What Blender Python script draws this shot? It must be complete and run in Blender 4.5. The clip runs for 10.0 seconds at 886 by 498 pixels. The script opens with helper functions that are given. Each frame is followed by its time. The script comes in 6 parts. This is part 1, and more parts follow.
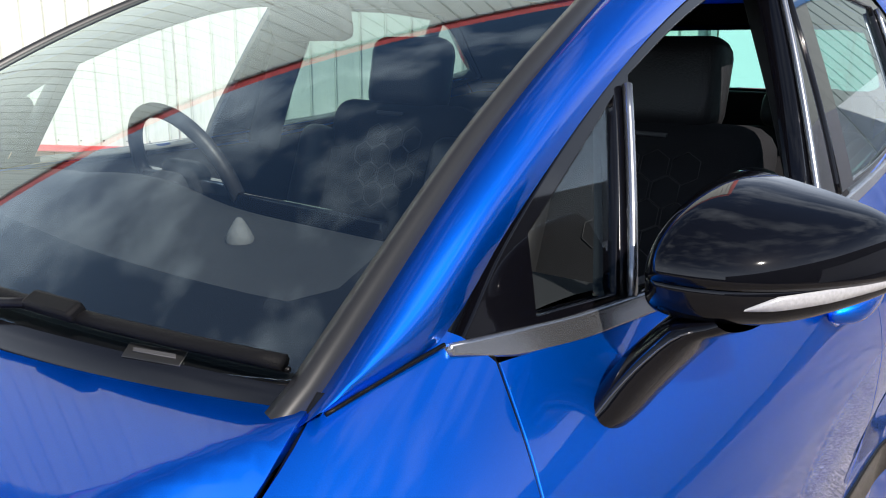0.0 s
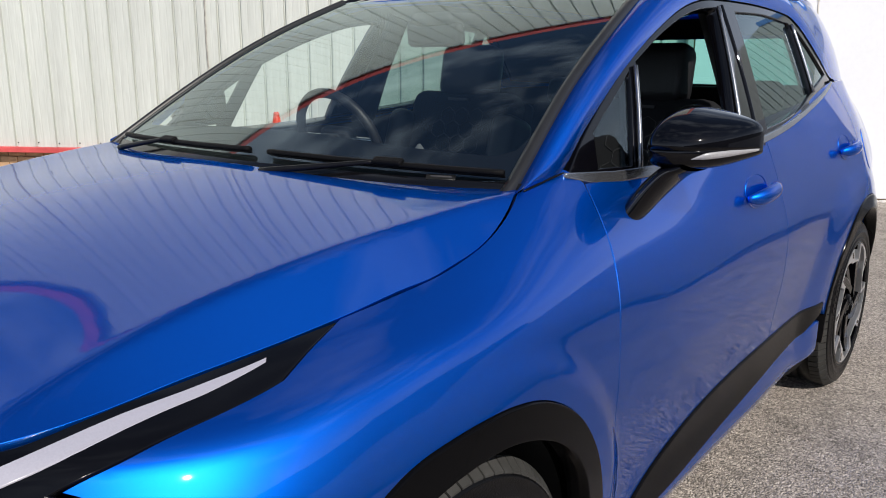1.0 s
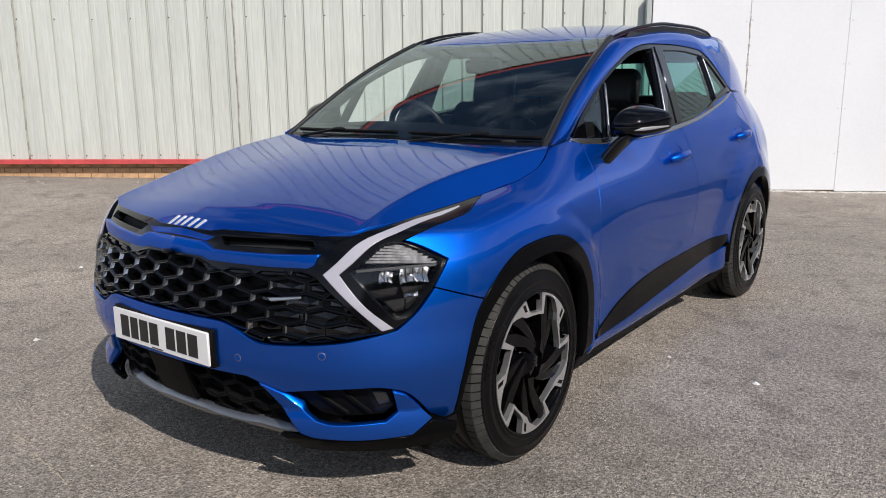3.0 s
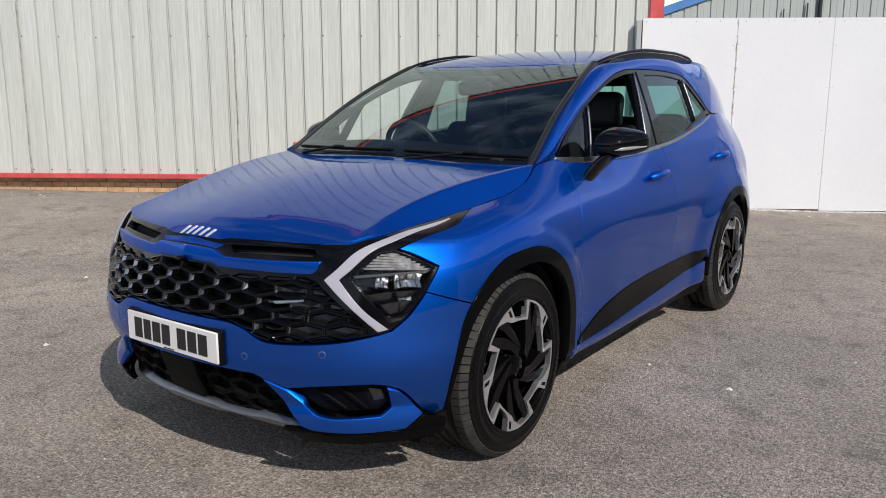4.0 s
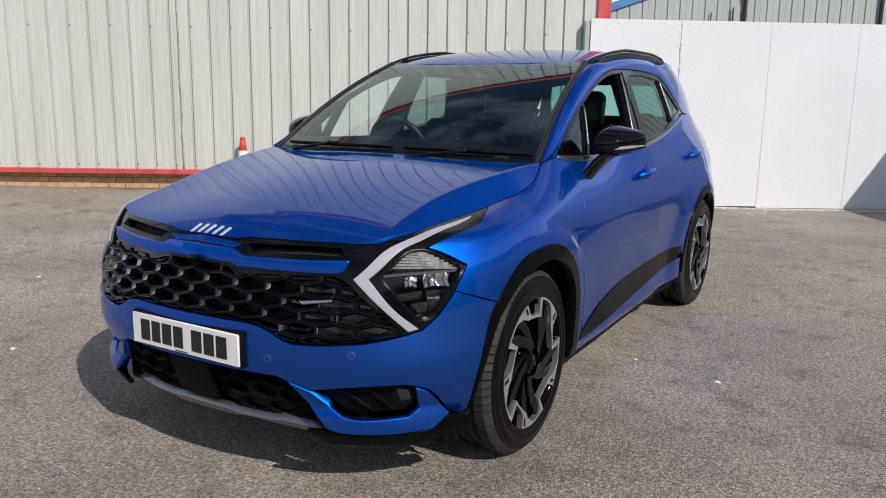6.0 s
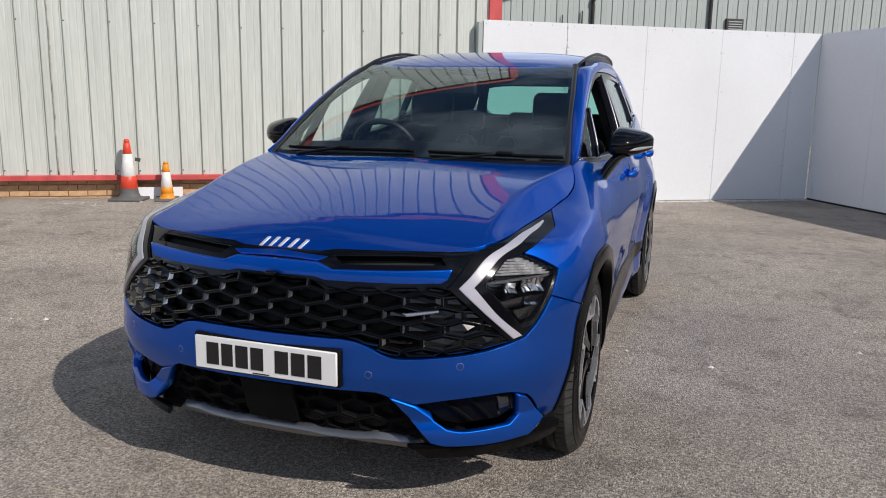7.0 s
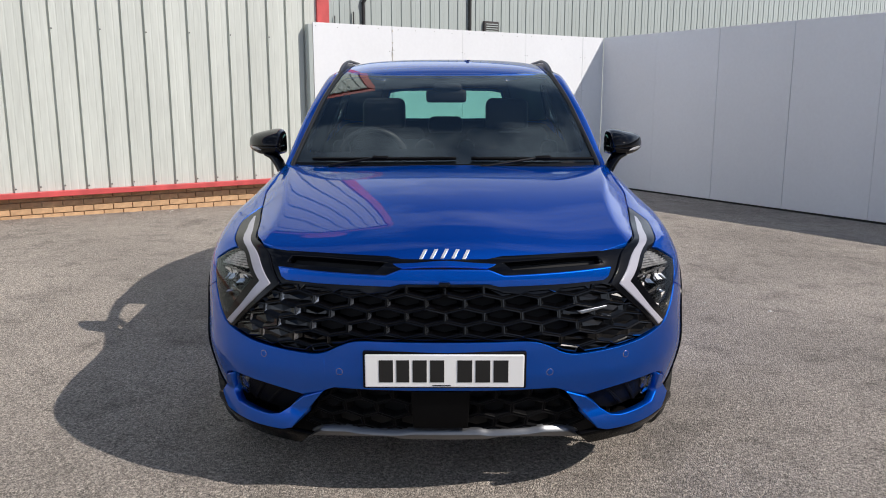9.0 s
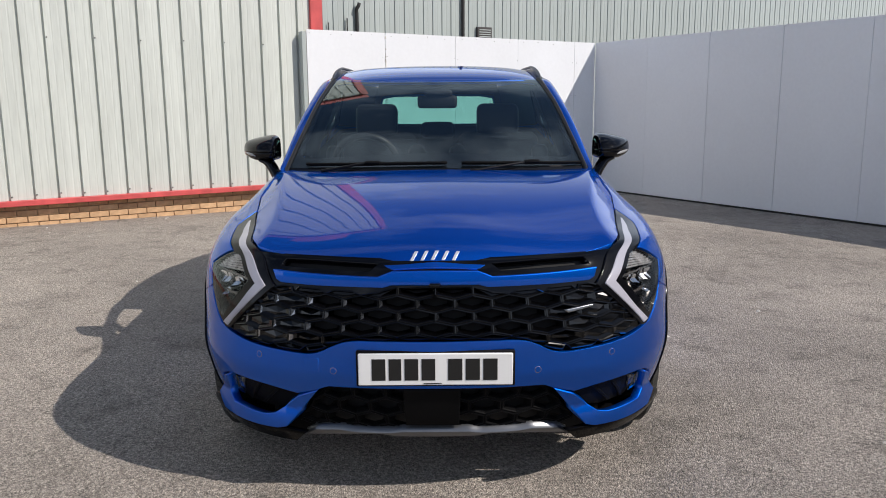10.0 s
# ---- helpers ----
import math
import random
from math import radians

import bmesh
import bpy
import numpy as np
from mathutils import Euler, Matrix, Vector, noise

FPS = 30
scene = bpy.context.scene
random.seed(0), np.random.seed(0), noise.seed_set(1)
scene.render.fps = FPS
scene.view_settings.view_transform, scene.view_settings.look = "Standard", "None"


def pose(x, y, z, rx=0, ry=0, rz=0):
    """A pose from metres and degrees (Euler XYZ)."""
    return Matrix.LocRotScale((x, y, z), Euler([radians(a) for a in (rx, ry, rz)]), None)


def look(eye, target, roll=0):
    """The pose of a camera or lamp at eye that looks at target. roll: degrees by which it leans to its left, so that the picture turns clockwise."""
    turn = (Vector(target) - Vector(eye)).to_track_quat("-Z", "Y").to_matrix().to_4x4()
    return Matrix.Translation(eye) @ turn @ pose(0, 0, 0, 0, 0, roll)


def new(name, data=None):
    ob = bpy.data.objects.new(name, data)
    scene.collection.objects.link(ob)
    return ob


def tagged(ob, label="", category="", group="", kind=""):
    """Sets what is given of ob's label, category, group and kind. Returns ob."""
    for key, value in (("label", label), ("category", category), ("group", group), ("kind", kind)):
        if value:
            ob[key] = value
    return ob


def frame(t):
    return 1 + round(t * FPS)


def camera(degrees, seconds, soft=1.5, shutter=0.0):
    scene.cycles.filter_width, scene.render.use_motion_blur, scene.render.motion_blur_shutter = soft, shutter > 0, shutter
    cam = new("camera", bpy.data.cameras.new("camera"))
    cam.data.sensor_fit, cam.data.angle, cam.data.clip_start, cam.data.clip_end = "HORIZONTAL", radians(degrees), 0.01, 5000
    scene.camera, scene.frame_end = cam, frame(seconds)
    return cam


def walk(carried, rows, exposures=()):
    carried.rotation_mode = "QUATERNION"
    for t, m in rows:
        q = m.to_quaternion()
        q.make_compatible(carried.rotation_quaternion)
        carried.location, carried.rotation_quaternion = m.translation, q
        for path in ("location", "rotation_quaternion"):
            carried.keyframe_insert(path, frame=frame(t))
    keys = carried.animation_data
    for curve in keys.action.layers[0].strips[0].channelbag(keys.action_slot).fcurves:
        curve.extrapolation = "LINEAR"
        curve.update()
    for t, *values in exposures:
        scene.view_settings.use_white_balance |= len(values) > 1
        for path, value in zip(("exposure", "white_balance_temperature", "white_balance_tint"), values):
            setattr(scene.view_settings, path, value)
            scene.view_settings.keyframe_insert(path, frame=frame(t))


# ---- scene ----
from mathutils import geometry

cam = camera(58.7, 10.0, soft=1.0)
PATH = [
    (0, (1.167, 0.033, 1.358), (-0.075, 1.523, 0.871), 0.7),
    (0.5, (1.366, -0.405, 1.319), (0.137, 1.107, 0.867), 0.0),
    (1, (1.563, -0.865, 1.326), (0.345, 0.653, 0.867), 0.3),
    (1.5, (1.747, -1.335, 1.334), (0.551, 0.201, 0.873), 0.2),
    (2, (1.934, -1.711, 1.324), (0.748, -0.168, 0.862), 0.1),
    (2.5, (2.1, -2.078, 1.328), (0.927, -0.52, 0.884), -0.5),
    (4, (2.376, -2.497, 1.355), (1.217, -0.911, 0.981), 0.1),
    (4.5, (2.379, -2.502, 1.354), (1.221, -0.914, 0.98), 0.1),
    (5, (2.378, -2.505, 1.356), (1.227, -0.913, 0.978), 0.1),
    (5.5, (2.315, -2.547, 1.357), (1.207, -0.927, 0.973), 0.6),
    (7, (1.324, -2.99, 1.367), (0.686, -1.133, 0.986), 1.0),
    (7.5, (0.914, -3.091, 1.383), (0.492, -1.177, 0.988), 1.0),
    (8, (0.521, -3.132, 1.371), (0.293, -1.187, 0.965), 0.8),
    (8.5, (0.212, -3.198, 1.388), (0.144, -1.239, 0.991), -0.0),
    (9, (0.005, -3.339, 1.403), (-0.003, -1.375, 1.024), 0.0),
    (9.5, (0.019, -3.405, 1.405), (0.022, -1.44, 1.035), 0.1),
    (10, (0.024, -3.415, 1.405), (0.027, -1.448, 1.039), -0.4),
]
walk(cam, [(t, look(eye, target, roll)) for t, eye, target, roll in PATH], exposures=((0, 0.78), (0.5, 0.29), (1, 0.06), (2.5, -0.04), (4, -0.19), (5.5, -0.21), (7.5, -0.16), (9, -0.06), (10, -0.06)))

# ---- light
SUN_TO = Vector((0.697, -0.321, 0.641)).normalized()
sun = new("sun", bpy.data.lights.new("sun", "SUN"))
sun.data.energy, sun.data.angle, sun.data.color = 4.8, radians(0.5), (1.0, 0.925, 0.85)
sun.matrix_world = look((0, 0, 30), Vector((0, 0, 30)) - SUN_TO)
world = bpy.data.worlds.new("sky")
scene.world = world
world.use_nodes = True
wn, wl = world.node_tree.nodes, world.node_tree.links
sky = wn.new("ShaderNodeTexSky")
sky.sky_type, sky.sun_disc = "NISHITA", False
sky.sun_elevation, sky.sun_rotation = math.asin(SUN_TO.z), math.atan2(SUN_TO.x, SUN_TO.y)
sky.air_density, sky.dust_density, sky.ozone_density = 0.8, 0.4, 2.0
coord = wn.new("ShaderNodeTexCoord")
cloud = wn.new("ShaderNodeTexNoise")
cloud.inputs["Scale"].default_value, cloud.inputs["Detail"].default_value, cloud.inputs["Roughness"].default_value = 2.6, 9.0, 0.6
stretch = wn.new("ShaderNodeMapping")
stretch.inputs["Scale"].default_value, stretch.inputs["Location"].default_value = (1.0, 1.4, 2.4), (7.4, 2.2, 0.0)
wl.new(coord.outputs["Generated"], stretch.inputs["Vector"])
wl.new(stretch.outputs["Vector"], cloud.inputs["Vector"])
ramp = wn.new("ShaderNodeValToRGB")
ramp.color_ramp.elements[0].position, ramp.color_ramp.elements[1].position = 0.50, 0.72
wl.new(cloud.outputs["Fac"], ramp.inputs["Fac"])
veil = wn.new("ShaderNodeMixRGB")
veil.inputs["Color2"].default_value = (11.0, 12.0, 13.5, 1)
# the cloud thins towards the zenith and thickens to a bright haze over the horizon
apart, thick, cover = wn.new("ShaderNodeSeparateXYZ"), wn.new("ShaderNodeMapRange"), wn.new("ShaderNodeMath")
thick.interpolation_type = "SMOOTHSTEP"
thick.inputs["From Min"].default_value, thick.inputs["From Max"].default_value = 0.0, 0.62
thick.inputs["To Min"].default_value, thick.inputs["To Max"].default_value = 0.9, 0.58
cover.operation = "MULTIPLY"
wl.new(coord.outputs["Generated"], apart.inputs["Vector"])
wl.new(apart.outputs["Z"], thick.inputs["Value"])
wl.new(thick.outputs["Result"], cover.inputs[0])
wl.new(ramp.outputs["Color"], cover.inputs[1])
wl.new(cover.outputs["Value"], veil.inputs["Fac"])
wl.new(sky.outputs["Color"], veil.inputs["Color1"])
# pale bank of haze low over the horizon all round
band, bank, tone = wn.new("ShaderNodeMapRange"), wn.new("ShaderNodeMixRGB"), wn.new("ShaderNodeMath")
band.interpolation_type = "SMOOTHSTEP"
band.inputs["From Min"].default_value, band.inputs["From Max"].default_value = 0.12, 0.66
band.inputs["To Min"].default_value, band.inputs["To Max"].default_value = 1.0, 0.0
tone.operation = "MULTIPLY_ADD"
tone.inputs[1].default_value, tone.inputs[2].default_value = 0.3, 0.7
bank.inputs["Color2"].default_value = (13.0, 14.3, 16.8, 1)
wl.new(apart.outputs["Z"], band.inputs["Value"])
mass = wn.new("ShaderNodeMath")
mass.operation = "MULTIPLY"
wl.new(ramp.outputs["Color"], tone.inputs[0])
wl.new(tone.outputs["Value"], mass.inputs[0])
wl.new(band.outputs["Result"], mass.inputs[1])
wl.new(mass.outputs["Value"], bank.inputs["Fac"])
wl.new(veil.outputs["Color"], bank.inputs["Color1"])
back = wn["Background"]
back.inputs["Strength"].default_value = 0.10
wl.new(bank.outputs["Color"], back.inputs["Color"])
scene.view_settings.exposure = 0.0

# ---- materials


def shade(name, base, rough=0.5, metal=0.0, vary=0.0, scale=8.0, fine=0.0, fine_scale=120.0, bump=0.0, bump_scale=120.0, coat=0.0,
          spec=0.5, rough_vary=0.0, stretch=(1, 1, 1), random_vary=0.0, emit=0.0, everywhere=False):
    """A procedural surface: base colour with a broad and a fine variation, roughness, relief and clear coat."""
    m = bpy.data.materials.new(name)
    m.use_nodes = True
    n, l = m.node_tree.nodes, m.node_tree.links
    p = n["Principled BSDF"]
    p.inputs["Base Color"].default_value = (*base, 1)
    p.inputs["Roughness"].default_value, p.inputs["Metallic"].default_value = rough, metal
    p.inputs["Coat Weight"].default_value, p.inputs["Coat Roughness"].default_value, p.inputs["Coat IOR"].default_value = coat, 0.006, 1.5
    p.inputs["Specular IOR Level"].default_value = spec
    place = n.new("ShaderNodeTexCoord")
    mapping = n.new("ShaderNodeMapping")
    mapping.inputs["Scale"].default_value = stretch
    spot = n.new("ShaderNodeNewGeometry")
    l.new(spot.outputs["Position"] if everywhere else place.outputs["Object"], mapping.inputs["Vector"])
    last = None
    for amount, size, detail in ((vary, scale, 6.0), (fine, fine_scale, 3.0)):
        if amount:
            t = n.new("ShaderNodeTexNoise")
            t.inputs["Scale"].default_value, t.inputs["Detail"].default_value = size, detail
            l.new(mapping.outputs["Vector"], t.inputs["Vector"])
            r = n.new("ShaderNodeMapRange")
            r.inputs["From Min"].default_value, r.inputs["From Max"].default_value = 0.25, 0.75
            r.inputs["To Min"].default_value, r.inputs["To Max"].default_value = 1 - amount, 1 + amount
            l.new(t.outputs["Fac"], r.inputs["Value"])
            mul = n.new("ShaderNodeMixRGB")
            mul.blend_type = "MULTIPLY"
            mul.inputs["Fac"].default_value = 1
            mul.inputs["Color1"].default_value = (*base, 1)
            if last:
                l.new(last, mul.inputs["Color1"])
            l.new(r.outputs["Result"], mul.inputs["Color2"])
            last = mul.outputs["Color"]
            if rough_vary and amount == vary:
                q = n.new("ShaderNodeMapRange")
                q.inputs["To Min"].default_value, q.inputs["To Max"].default_value = rough - rough_vary, rough + rough_vary
                l.new(t.outputs["Fac"], q.inputs["Value"])
                l.new(q.outputs["Result"], p.inputs["Roughness"])
    if random_vary:
        info = n.new("ShaderNodeObjectInfo")
        r = n.new("ShaderNodeMapRange")
        r.inputs["To Min"].default_value, r.inputs["To Max"].default_value = 1 - random_vary, 1 + random_vary
        l.new(info.outputs["Random"], r.inputs["Value"])
        mul = n.new("ShaderNodeMixRGB")
        mul.blend_type = "MULTIPLY"
        mul.inputs["Fac"].default_value = 1
        mul.inputs["Color1"].default_value = (*base, 1)
        if last:
            l.new(last, mul.inputs["Color1"])
        l.new(r.outputs["Result"], mul.inputs["Color2"])
        last = mul.outputs["Color"]
    if last:
        l.new(last, p.inputs["Base Color"])
    if bump:
        t = n.new("ShaderNodeTexNoise")
        t.inputs["Scale"].default_value, t.inputs["Detail"].default_value = bump_scale, 4.0
        l.new(mapping.outputs["Vector"], t.inputs["Vector"])
        b = n.new("ShaderNodeBump")
        b.inputs["Strength"].default_value, b.inputs["Distance"].default_value = 1.0, bump
        l.new(t.outputs["Fac"], b.inputs["Height"])
        l.new(b.outputs["Normal"], p.inputs["Normal"])
    if emit:
        p.inputs["Emission Color"].default_value, p.inputs["Emission Strength"].default_value = (*base, 1), emit
    return m


def pane(name, tint, gloss_ior=1.5, rough=0.0):
    """Thin glass: lets light straight through, tinted, and mirrors by its angle."""
    m = bpy.data.materials.new(name)
    m.use_nodes = True
    n, l = m.node_tree.nodes, m.node_tree.links
    n.remove(n["Principled BSDF"])
    clear, gloss, mix, rim = n.new("ShaderNodeBsdfTransparent"), n.new("ShaderNodeBsdfGlossy"), n.new("ShaderNodeMixShader"), n.new("ShaderNodeLayerWeight")
    clear.inputs["Color"].default_value = (*tint, 1)
    gloss.inputs["Roughness"].default_value = rough
    gloss.inputs["Color"].default_value = (0.86, 0.98, 1.0, 1)
    rim.inputs["Blend"].default_value = 0.5
    f0 = ((gloss_ior - 1) / (gloss_ior + 1)) ** 2
    bend, span = n.new("ShaderNodeMath"), n.new("ShaderNodeMapRange")
    bend.operation = "POWER"
    bend.inputs[1].default_value = 5.0
    span.inputs["To Min"].default_value, span.inputs["To Max"].default_value = f0, 1.0
    l.new(rim.outputs["Facing"], bend.inputs[0])
    l.new(bend.outputs["Value"], span.inputs["Value"])
    l.new(span.outputs["Result"], mix.inputs["Fac"])
    l.new(clear.outputs["BSDF"], mix.inputs[1])
    l.new(gloss.outputs["BSDF"], mix.inputs[2])
    l.new(mix.outputs["Shader"], n["Material Output"].inputs["Surface"])
    return m


def car_paint(name, flake, rough, coat_rough, ior):
    """Metallic paint: a broad coloured flake lobe under a clear coat that mirrors by its angle."""
    m = bpy.data.materials.new(name)
    m.use_nodes = True
    n, l = m.node_tree.nodes, m.node_tree.links
    n.remove(n["Principled BSDF"])
    under_coat, coat, mix, angle = n.new("ShaderNodeBsdfAnisotropic"), n.new("ShaderNodeBsdfAnisotropic"), n.new("ShaderNodeMixShader"), n.new("ShaderNodeLayerWeight")
    under_coat.inputs["Roughness"].default_value, coat.inputs["Roughness"].default_value = rough, coat_rough
    angle.inputs["Blend"].default_value = 0.5
    steep, rise = n.new("ShaderNodeMath"), n.new("ShaderNodeMapRange")
    steep.operation, steep.inputs[1].default_value = "POWER", 5.4
    rise.inputs["To Min"].default_value, rise.inputs["To Max"].default_value = ((ior - 1) / (ior + 1)) ** 2, 1.0
    l.new(angle.outputs["Facing"], steep.inputs[0])
    l.new(steep.outputs["Value"], rise.inputs["Value"])
    place, grain, span, tone = n.new("ShaderNodeTexCoord"), n.new("ShaderNodeTexNoise"), n.new("ShaderNodeMapRange"), n.new("ShaderNodeMixRGB")
    grain.inputs["Scale"].default_value = 900.0
    span.inputs["To Min"].default_value, span.inputs["To Max"].default_value = 0.85, 1.15
    tone.blend_type = "MULTIPLY"
    tone.inputs["Fac"].default_value, tone.inputs["Color1"].default_value = 1.0, (*flake, 1)
    l.new(place.outputs["Object"], grain.inputs["Vector"])
    l.new(grain.outputs["Fac"], span.inputs["Value"])
    l.new(span.outputs["Result"], tone.inputs["Color2"])
    l.new(tone.outputs["Color"], under_coat.inputs["Color"])
    # faint waviness of the clear coat
    peel, relief = n.new("ShaderNodeTexNoise"), n.new("ShaderNodeBump")
    peel.inputs["Scale"].default_value, peel.inputs["Detail"].default_value = 9.0, 1.0
    relief.inputs["Strength"].default_value, relief.inputs["Distance"].default_value = 1.0, 0.0002
    l.new(place.outputs["Object"], peel.inputs["Vector"])
    l.new(peel.outputs["Fac"], relief.inputs["Height"])
    l.new(relief.outputs["Normal"], coat.inputs["Normal"])
    coat.inputs["Color"].default_value = (1, 1, 1, 1)
    l.new(rise.outputs["Result"], mix.inputs["Fac"])
    l.new(under_coat.outputs["BSDF"], mix.inputs[1])
    l.new(coat.outputs["BSDF"], mix.inputs[2])
    l.new(mix.outputs["Shader"], n["Material Output"].inputs["Surface"])
    return m


PAINT = car_paint("blue_paint", (0.0001, 0.104, 0.58), 0.45, 0.022, 1.48)
GLOSS_BLACK = shade("gloss_black", (0.002, 0.002, 0.003), 0.04, spec=0.3, vary=0.1)
GRILLE_BLACK = shade("grille_black", (0.002, 0.002, 0.0025), 0.12, spec=0.42, vary=0.1)
# pale metal that paints the glints on the black grille
GRILLE_GLINT = shade("grille_glint", (0.36, 0.36, 0.37), 0.20, 1.0, vary=0.1)
PLASTIC = shade("grained_black_plastic", (0.005, 0.005, 0.0055), 0.5, spec=0.06, vary=0.15, scale=5, bump=0.0006, bump_scale=900)
ARCH_BLACK = shade("gloss_black_moulding", (0.003, 0.003, 0.0035), 0.16, spec=0.05, vary=0.1, scale=5, rough_vary=0.03)
TRIM = shade("satin_black_trim", (0.005, 0.005, 0.006), 0.34, spec=0.15, vary=0.1, scale=6, rough_vary=0.08)
PILLAR_TRIM = shade("satin_grey_black_trim", (0.014, 0.0145, 0.016), 0.38, spec=0.3, vary=0.12, scale=8)
COWL_BLACK = shade("smooth_black_cowl", (0.004, 0.004, 0.005), 0.14, spec=0.4, vary=0.15, scale=6)
SATIN = shade("satin_grey_trim", (0.30, 0.31, 0.33), 0.22, 0.9, vary=0.05)
BELT = shade("satin_dark_trim", (0.26, 0.27, 0.29), 0.26, 0.9, vary=0.05)
EMBLEM = shade("bright_satin_emblem", (0.78, 0.79, 0.81), 0.38, 0.6)
CHROME = shade("chrome", (0.82, 0.83, 0.85), 0.08, 1.0)
SILVER = shade("silver_skid_paint", (0.17, 0.175, 0.185), 0.30, 0.8, vary=0.06, scale=12)
MACHINED = shade("machined_alloy", (0.74, 0.75, 0.77), 0.30, 0.9, vary=0.08, scale=30)
RIM_BLACK = shade("gloss_black_alloy", (0.002, 0.002, 0.0025), 0.08, spec=0.14)
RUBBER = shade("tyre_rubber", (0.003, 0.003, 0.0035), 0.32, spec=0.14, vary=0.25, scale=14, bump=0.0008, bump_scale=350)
# paler copy of the tyre rubber, with the sun on the tread in its colour
TREAD = shade("sunlit_tread_rubber", (0.040, 0.040, 0.038), 0.75, spec=0.2, vary=0.3, scale=20, bump=0.0006, bump_scale=400)
STEEL = shade("brake_steel", (0.12, 0.115, 0.11), 0.4, 0.9, vary=0.3, scale=20)
DARK = shade("dark_void", (0.006, 0.006, 0.007), 0.85)
LINER = shade("wheel_liner_felt", (0.012, 0.012, 0.013), 0.9, vary=0.3, bump=0.001, bump_scale=300)
DRL = shade("light_guide_plastic", (0.36, 0.355, 0.41), 0.25, coat=0.6, fine=0.05, fine_scale=400)
LAMP_BLACK = shade("lamp_black", (0.003, 0.003, 0.004), 0.12, spec=0.22, vary=0.1)
BLADE = shade("clear_reflector_blade", (0.50, 0.51, 0.53), 0.20, 0.5, coat=0.8, vary=0.5, scale=45, fine=0.3, fine_scale=160)
SMOKE = shade("smoked_projector", (0.018, 0.018, 0.02), 0.15, coat=0.8, vary=0.2, scale=40)
REFLECT = shade("lamp_reflector", (0.80, 0.81, 0.83), 0.22, 1.0)
CABIN = shade("cabin_black_plastic", (0.018, 0.019, 0.022), 0.65, spec=0.3, vary=0.15, bump=0.0005, bump_scale=700)
CLOTH = shade("black_seat_cloth", (0.010, 0.010, 0.012), 0.9, spec=0.2, vary=0.2, bump=0.001, bump_scale=500)
LEATHER = shade("black_leather", (0.014, 0.014, 0.016), 0.45, spec=0.35, vary=0.15, bump=0.0008, bump_scale=220)
WHITE_STITCH = shade("grey_stitching", (0.035, 0.035, 0.038), 0.7)
PLATE_WHITE = shade("plate_white", (0.80, 0.80, 0.79), 0.3, coat=0.5)
PLATE_INK = shade("plate_black_ink", (0.012, 0.012, 0.012), 0.35)
SCREEN_GLASS = pane("windscreen_glass", (0.76, 0.85, 0.83), 2.02)
TINTED = pane("privacy_glass", (0.35, 0.48, 0.455), 1.6)
REAR_GLASS = pane("rear_glass", (0.27, 0.62, 0.545), 1.5)
CLEAR = pane("clear_side_glass", (0.86, 0.92, 0.89), 1.7)
LENS = pane("headlamp_lens", (0.985, 0.985, 0.985), 1.38)
REPEATER = shade("repeater_lens", (0.30, 0.30, 0.31), 0.2, coat=0.8, fine=0.15, fine_scale=300)
MIRROR = shade("mirror_glass", (0.85, 0.86, 0.87), 0.01, 1.0)


# ---- car surfaces: x to the car's left, y to its tail, front axle at y = 0
def curve(xs, ys, x, free=False):
    """A smooth curve through the knots; unless free it does not overshoot."""
    xs, ys, x = np.asarray(xs, float), np.asarray(ys, float), np.asarray(x, float)
    h = np.diff(xs)
    s = np.diff(ys, axis=0) / (h if ys.ndim == 1 else h[:, None])
    m = np.empty_like(ys)
    m[0], m[-1] = s[0], s[-1]
    prod = s[:-1] * s[1:]
    mean = 0.5 * (s[:-1] + s[1:])
    cap = 2.0 * np.minimum(abs(s[:-1]), abs(s[1:]))
    m[1:-1] = np.where(prod > 0, np.sign(mean) * np.minimum(abs(mean), cap), 0.0)
    if free:
        g = h if ys.ndim == 1 else h[:, None]
        m[1:-1] = (g[1:] * s[:-1] + g[:-1] * s[1:]) / (g[1:] + g[:-1])
    i = np.clip(np.searchsorted(xs, x) - 1, 0, len(h) - 1)
    k = h[i]
    t = (x - xs[i]) / k
    lo, hi = t < 0, t > 1
    if ys.ndim == 2:
        k, t, lo, hi = k[..., None], t[..., None], lo[..., None], hi[..., None]
    tc = np.clip(t, 0, 1)
    val = (ys[i] * (1 + 2 * tc) * (1 - tc) ** 2 + ys[i + 1] * tc ** 2 * (3 - 2 * tc)
           + k * m[i] * tc * (1 - tc) ** 2 - k * m[i + 1] * tc ** 2 * (1 - tc))
    return val + np.where(lo, m[i] * t * k, 0) + np.where(hi, m[i + 1] * (t - 1) * k, 0)


# plan of the widest line, nose to tail
PLAN = [(0.0, -0.885), (0.12, -0.882), (0.24, -0.872), (0.36, -0.850), (0.48, -0.817), (0.60, -0.768), (0.70, -0.703),
        (0.790, -0.612), (0.867, -0.495), (0.922, -0.36), (0.945, -0.19), (0.947, 0.02), (0.940, 0.35), (0.923, 0.8), (0.916, 1.4),
        (0.918, 2.0), (0.930, 2.5), (0.928, 2.72), (0.896, 3.02), (0.848, 3.28), (0.74, 3.49), (0.57, 3.575), (0.3, 3.605), (0.0, 3.615)]


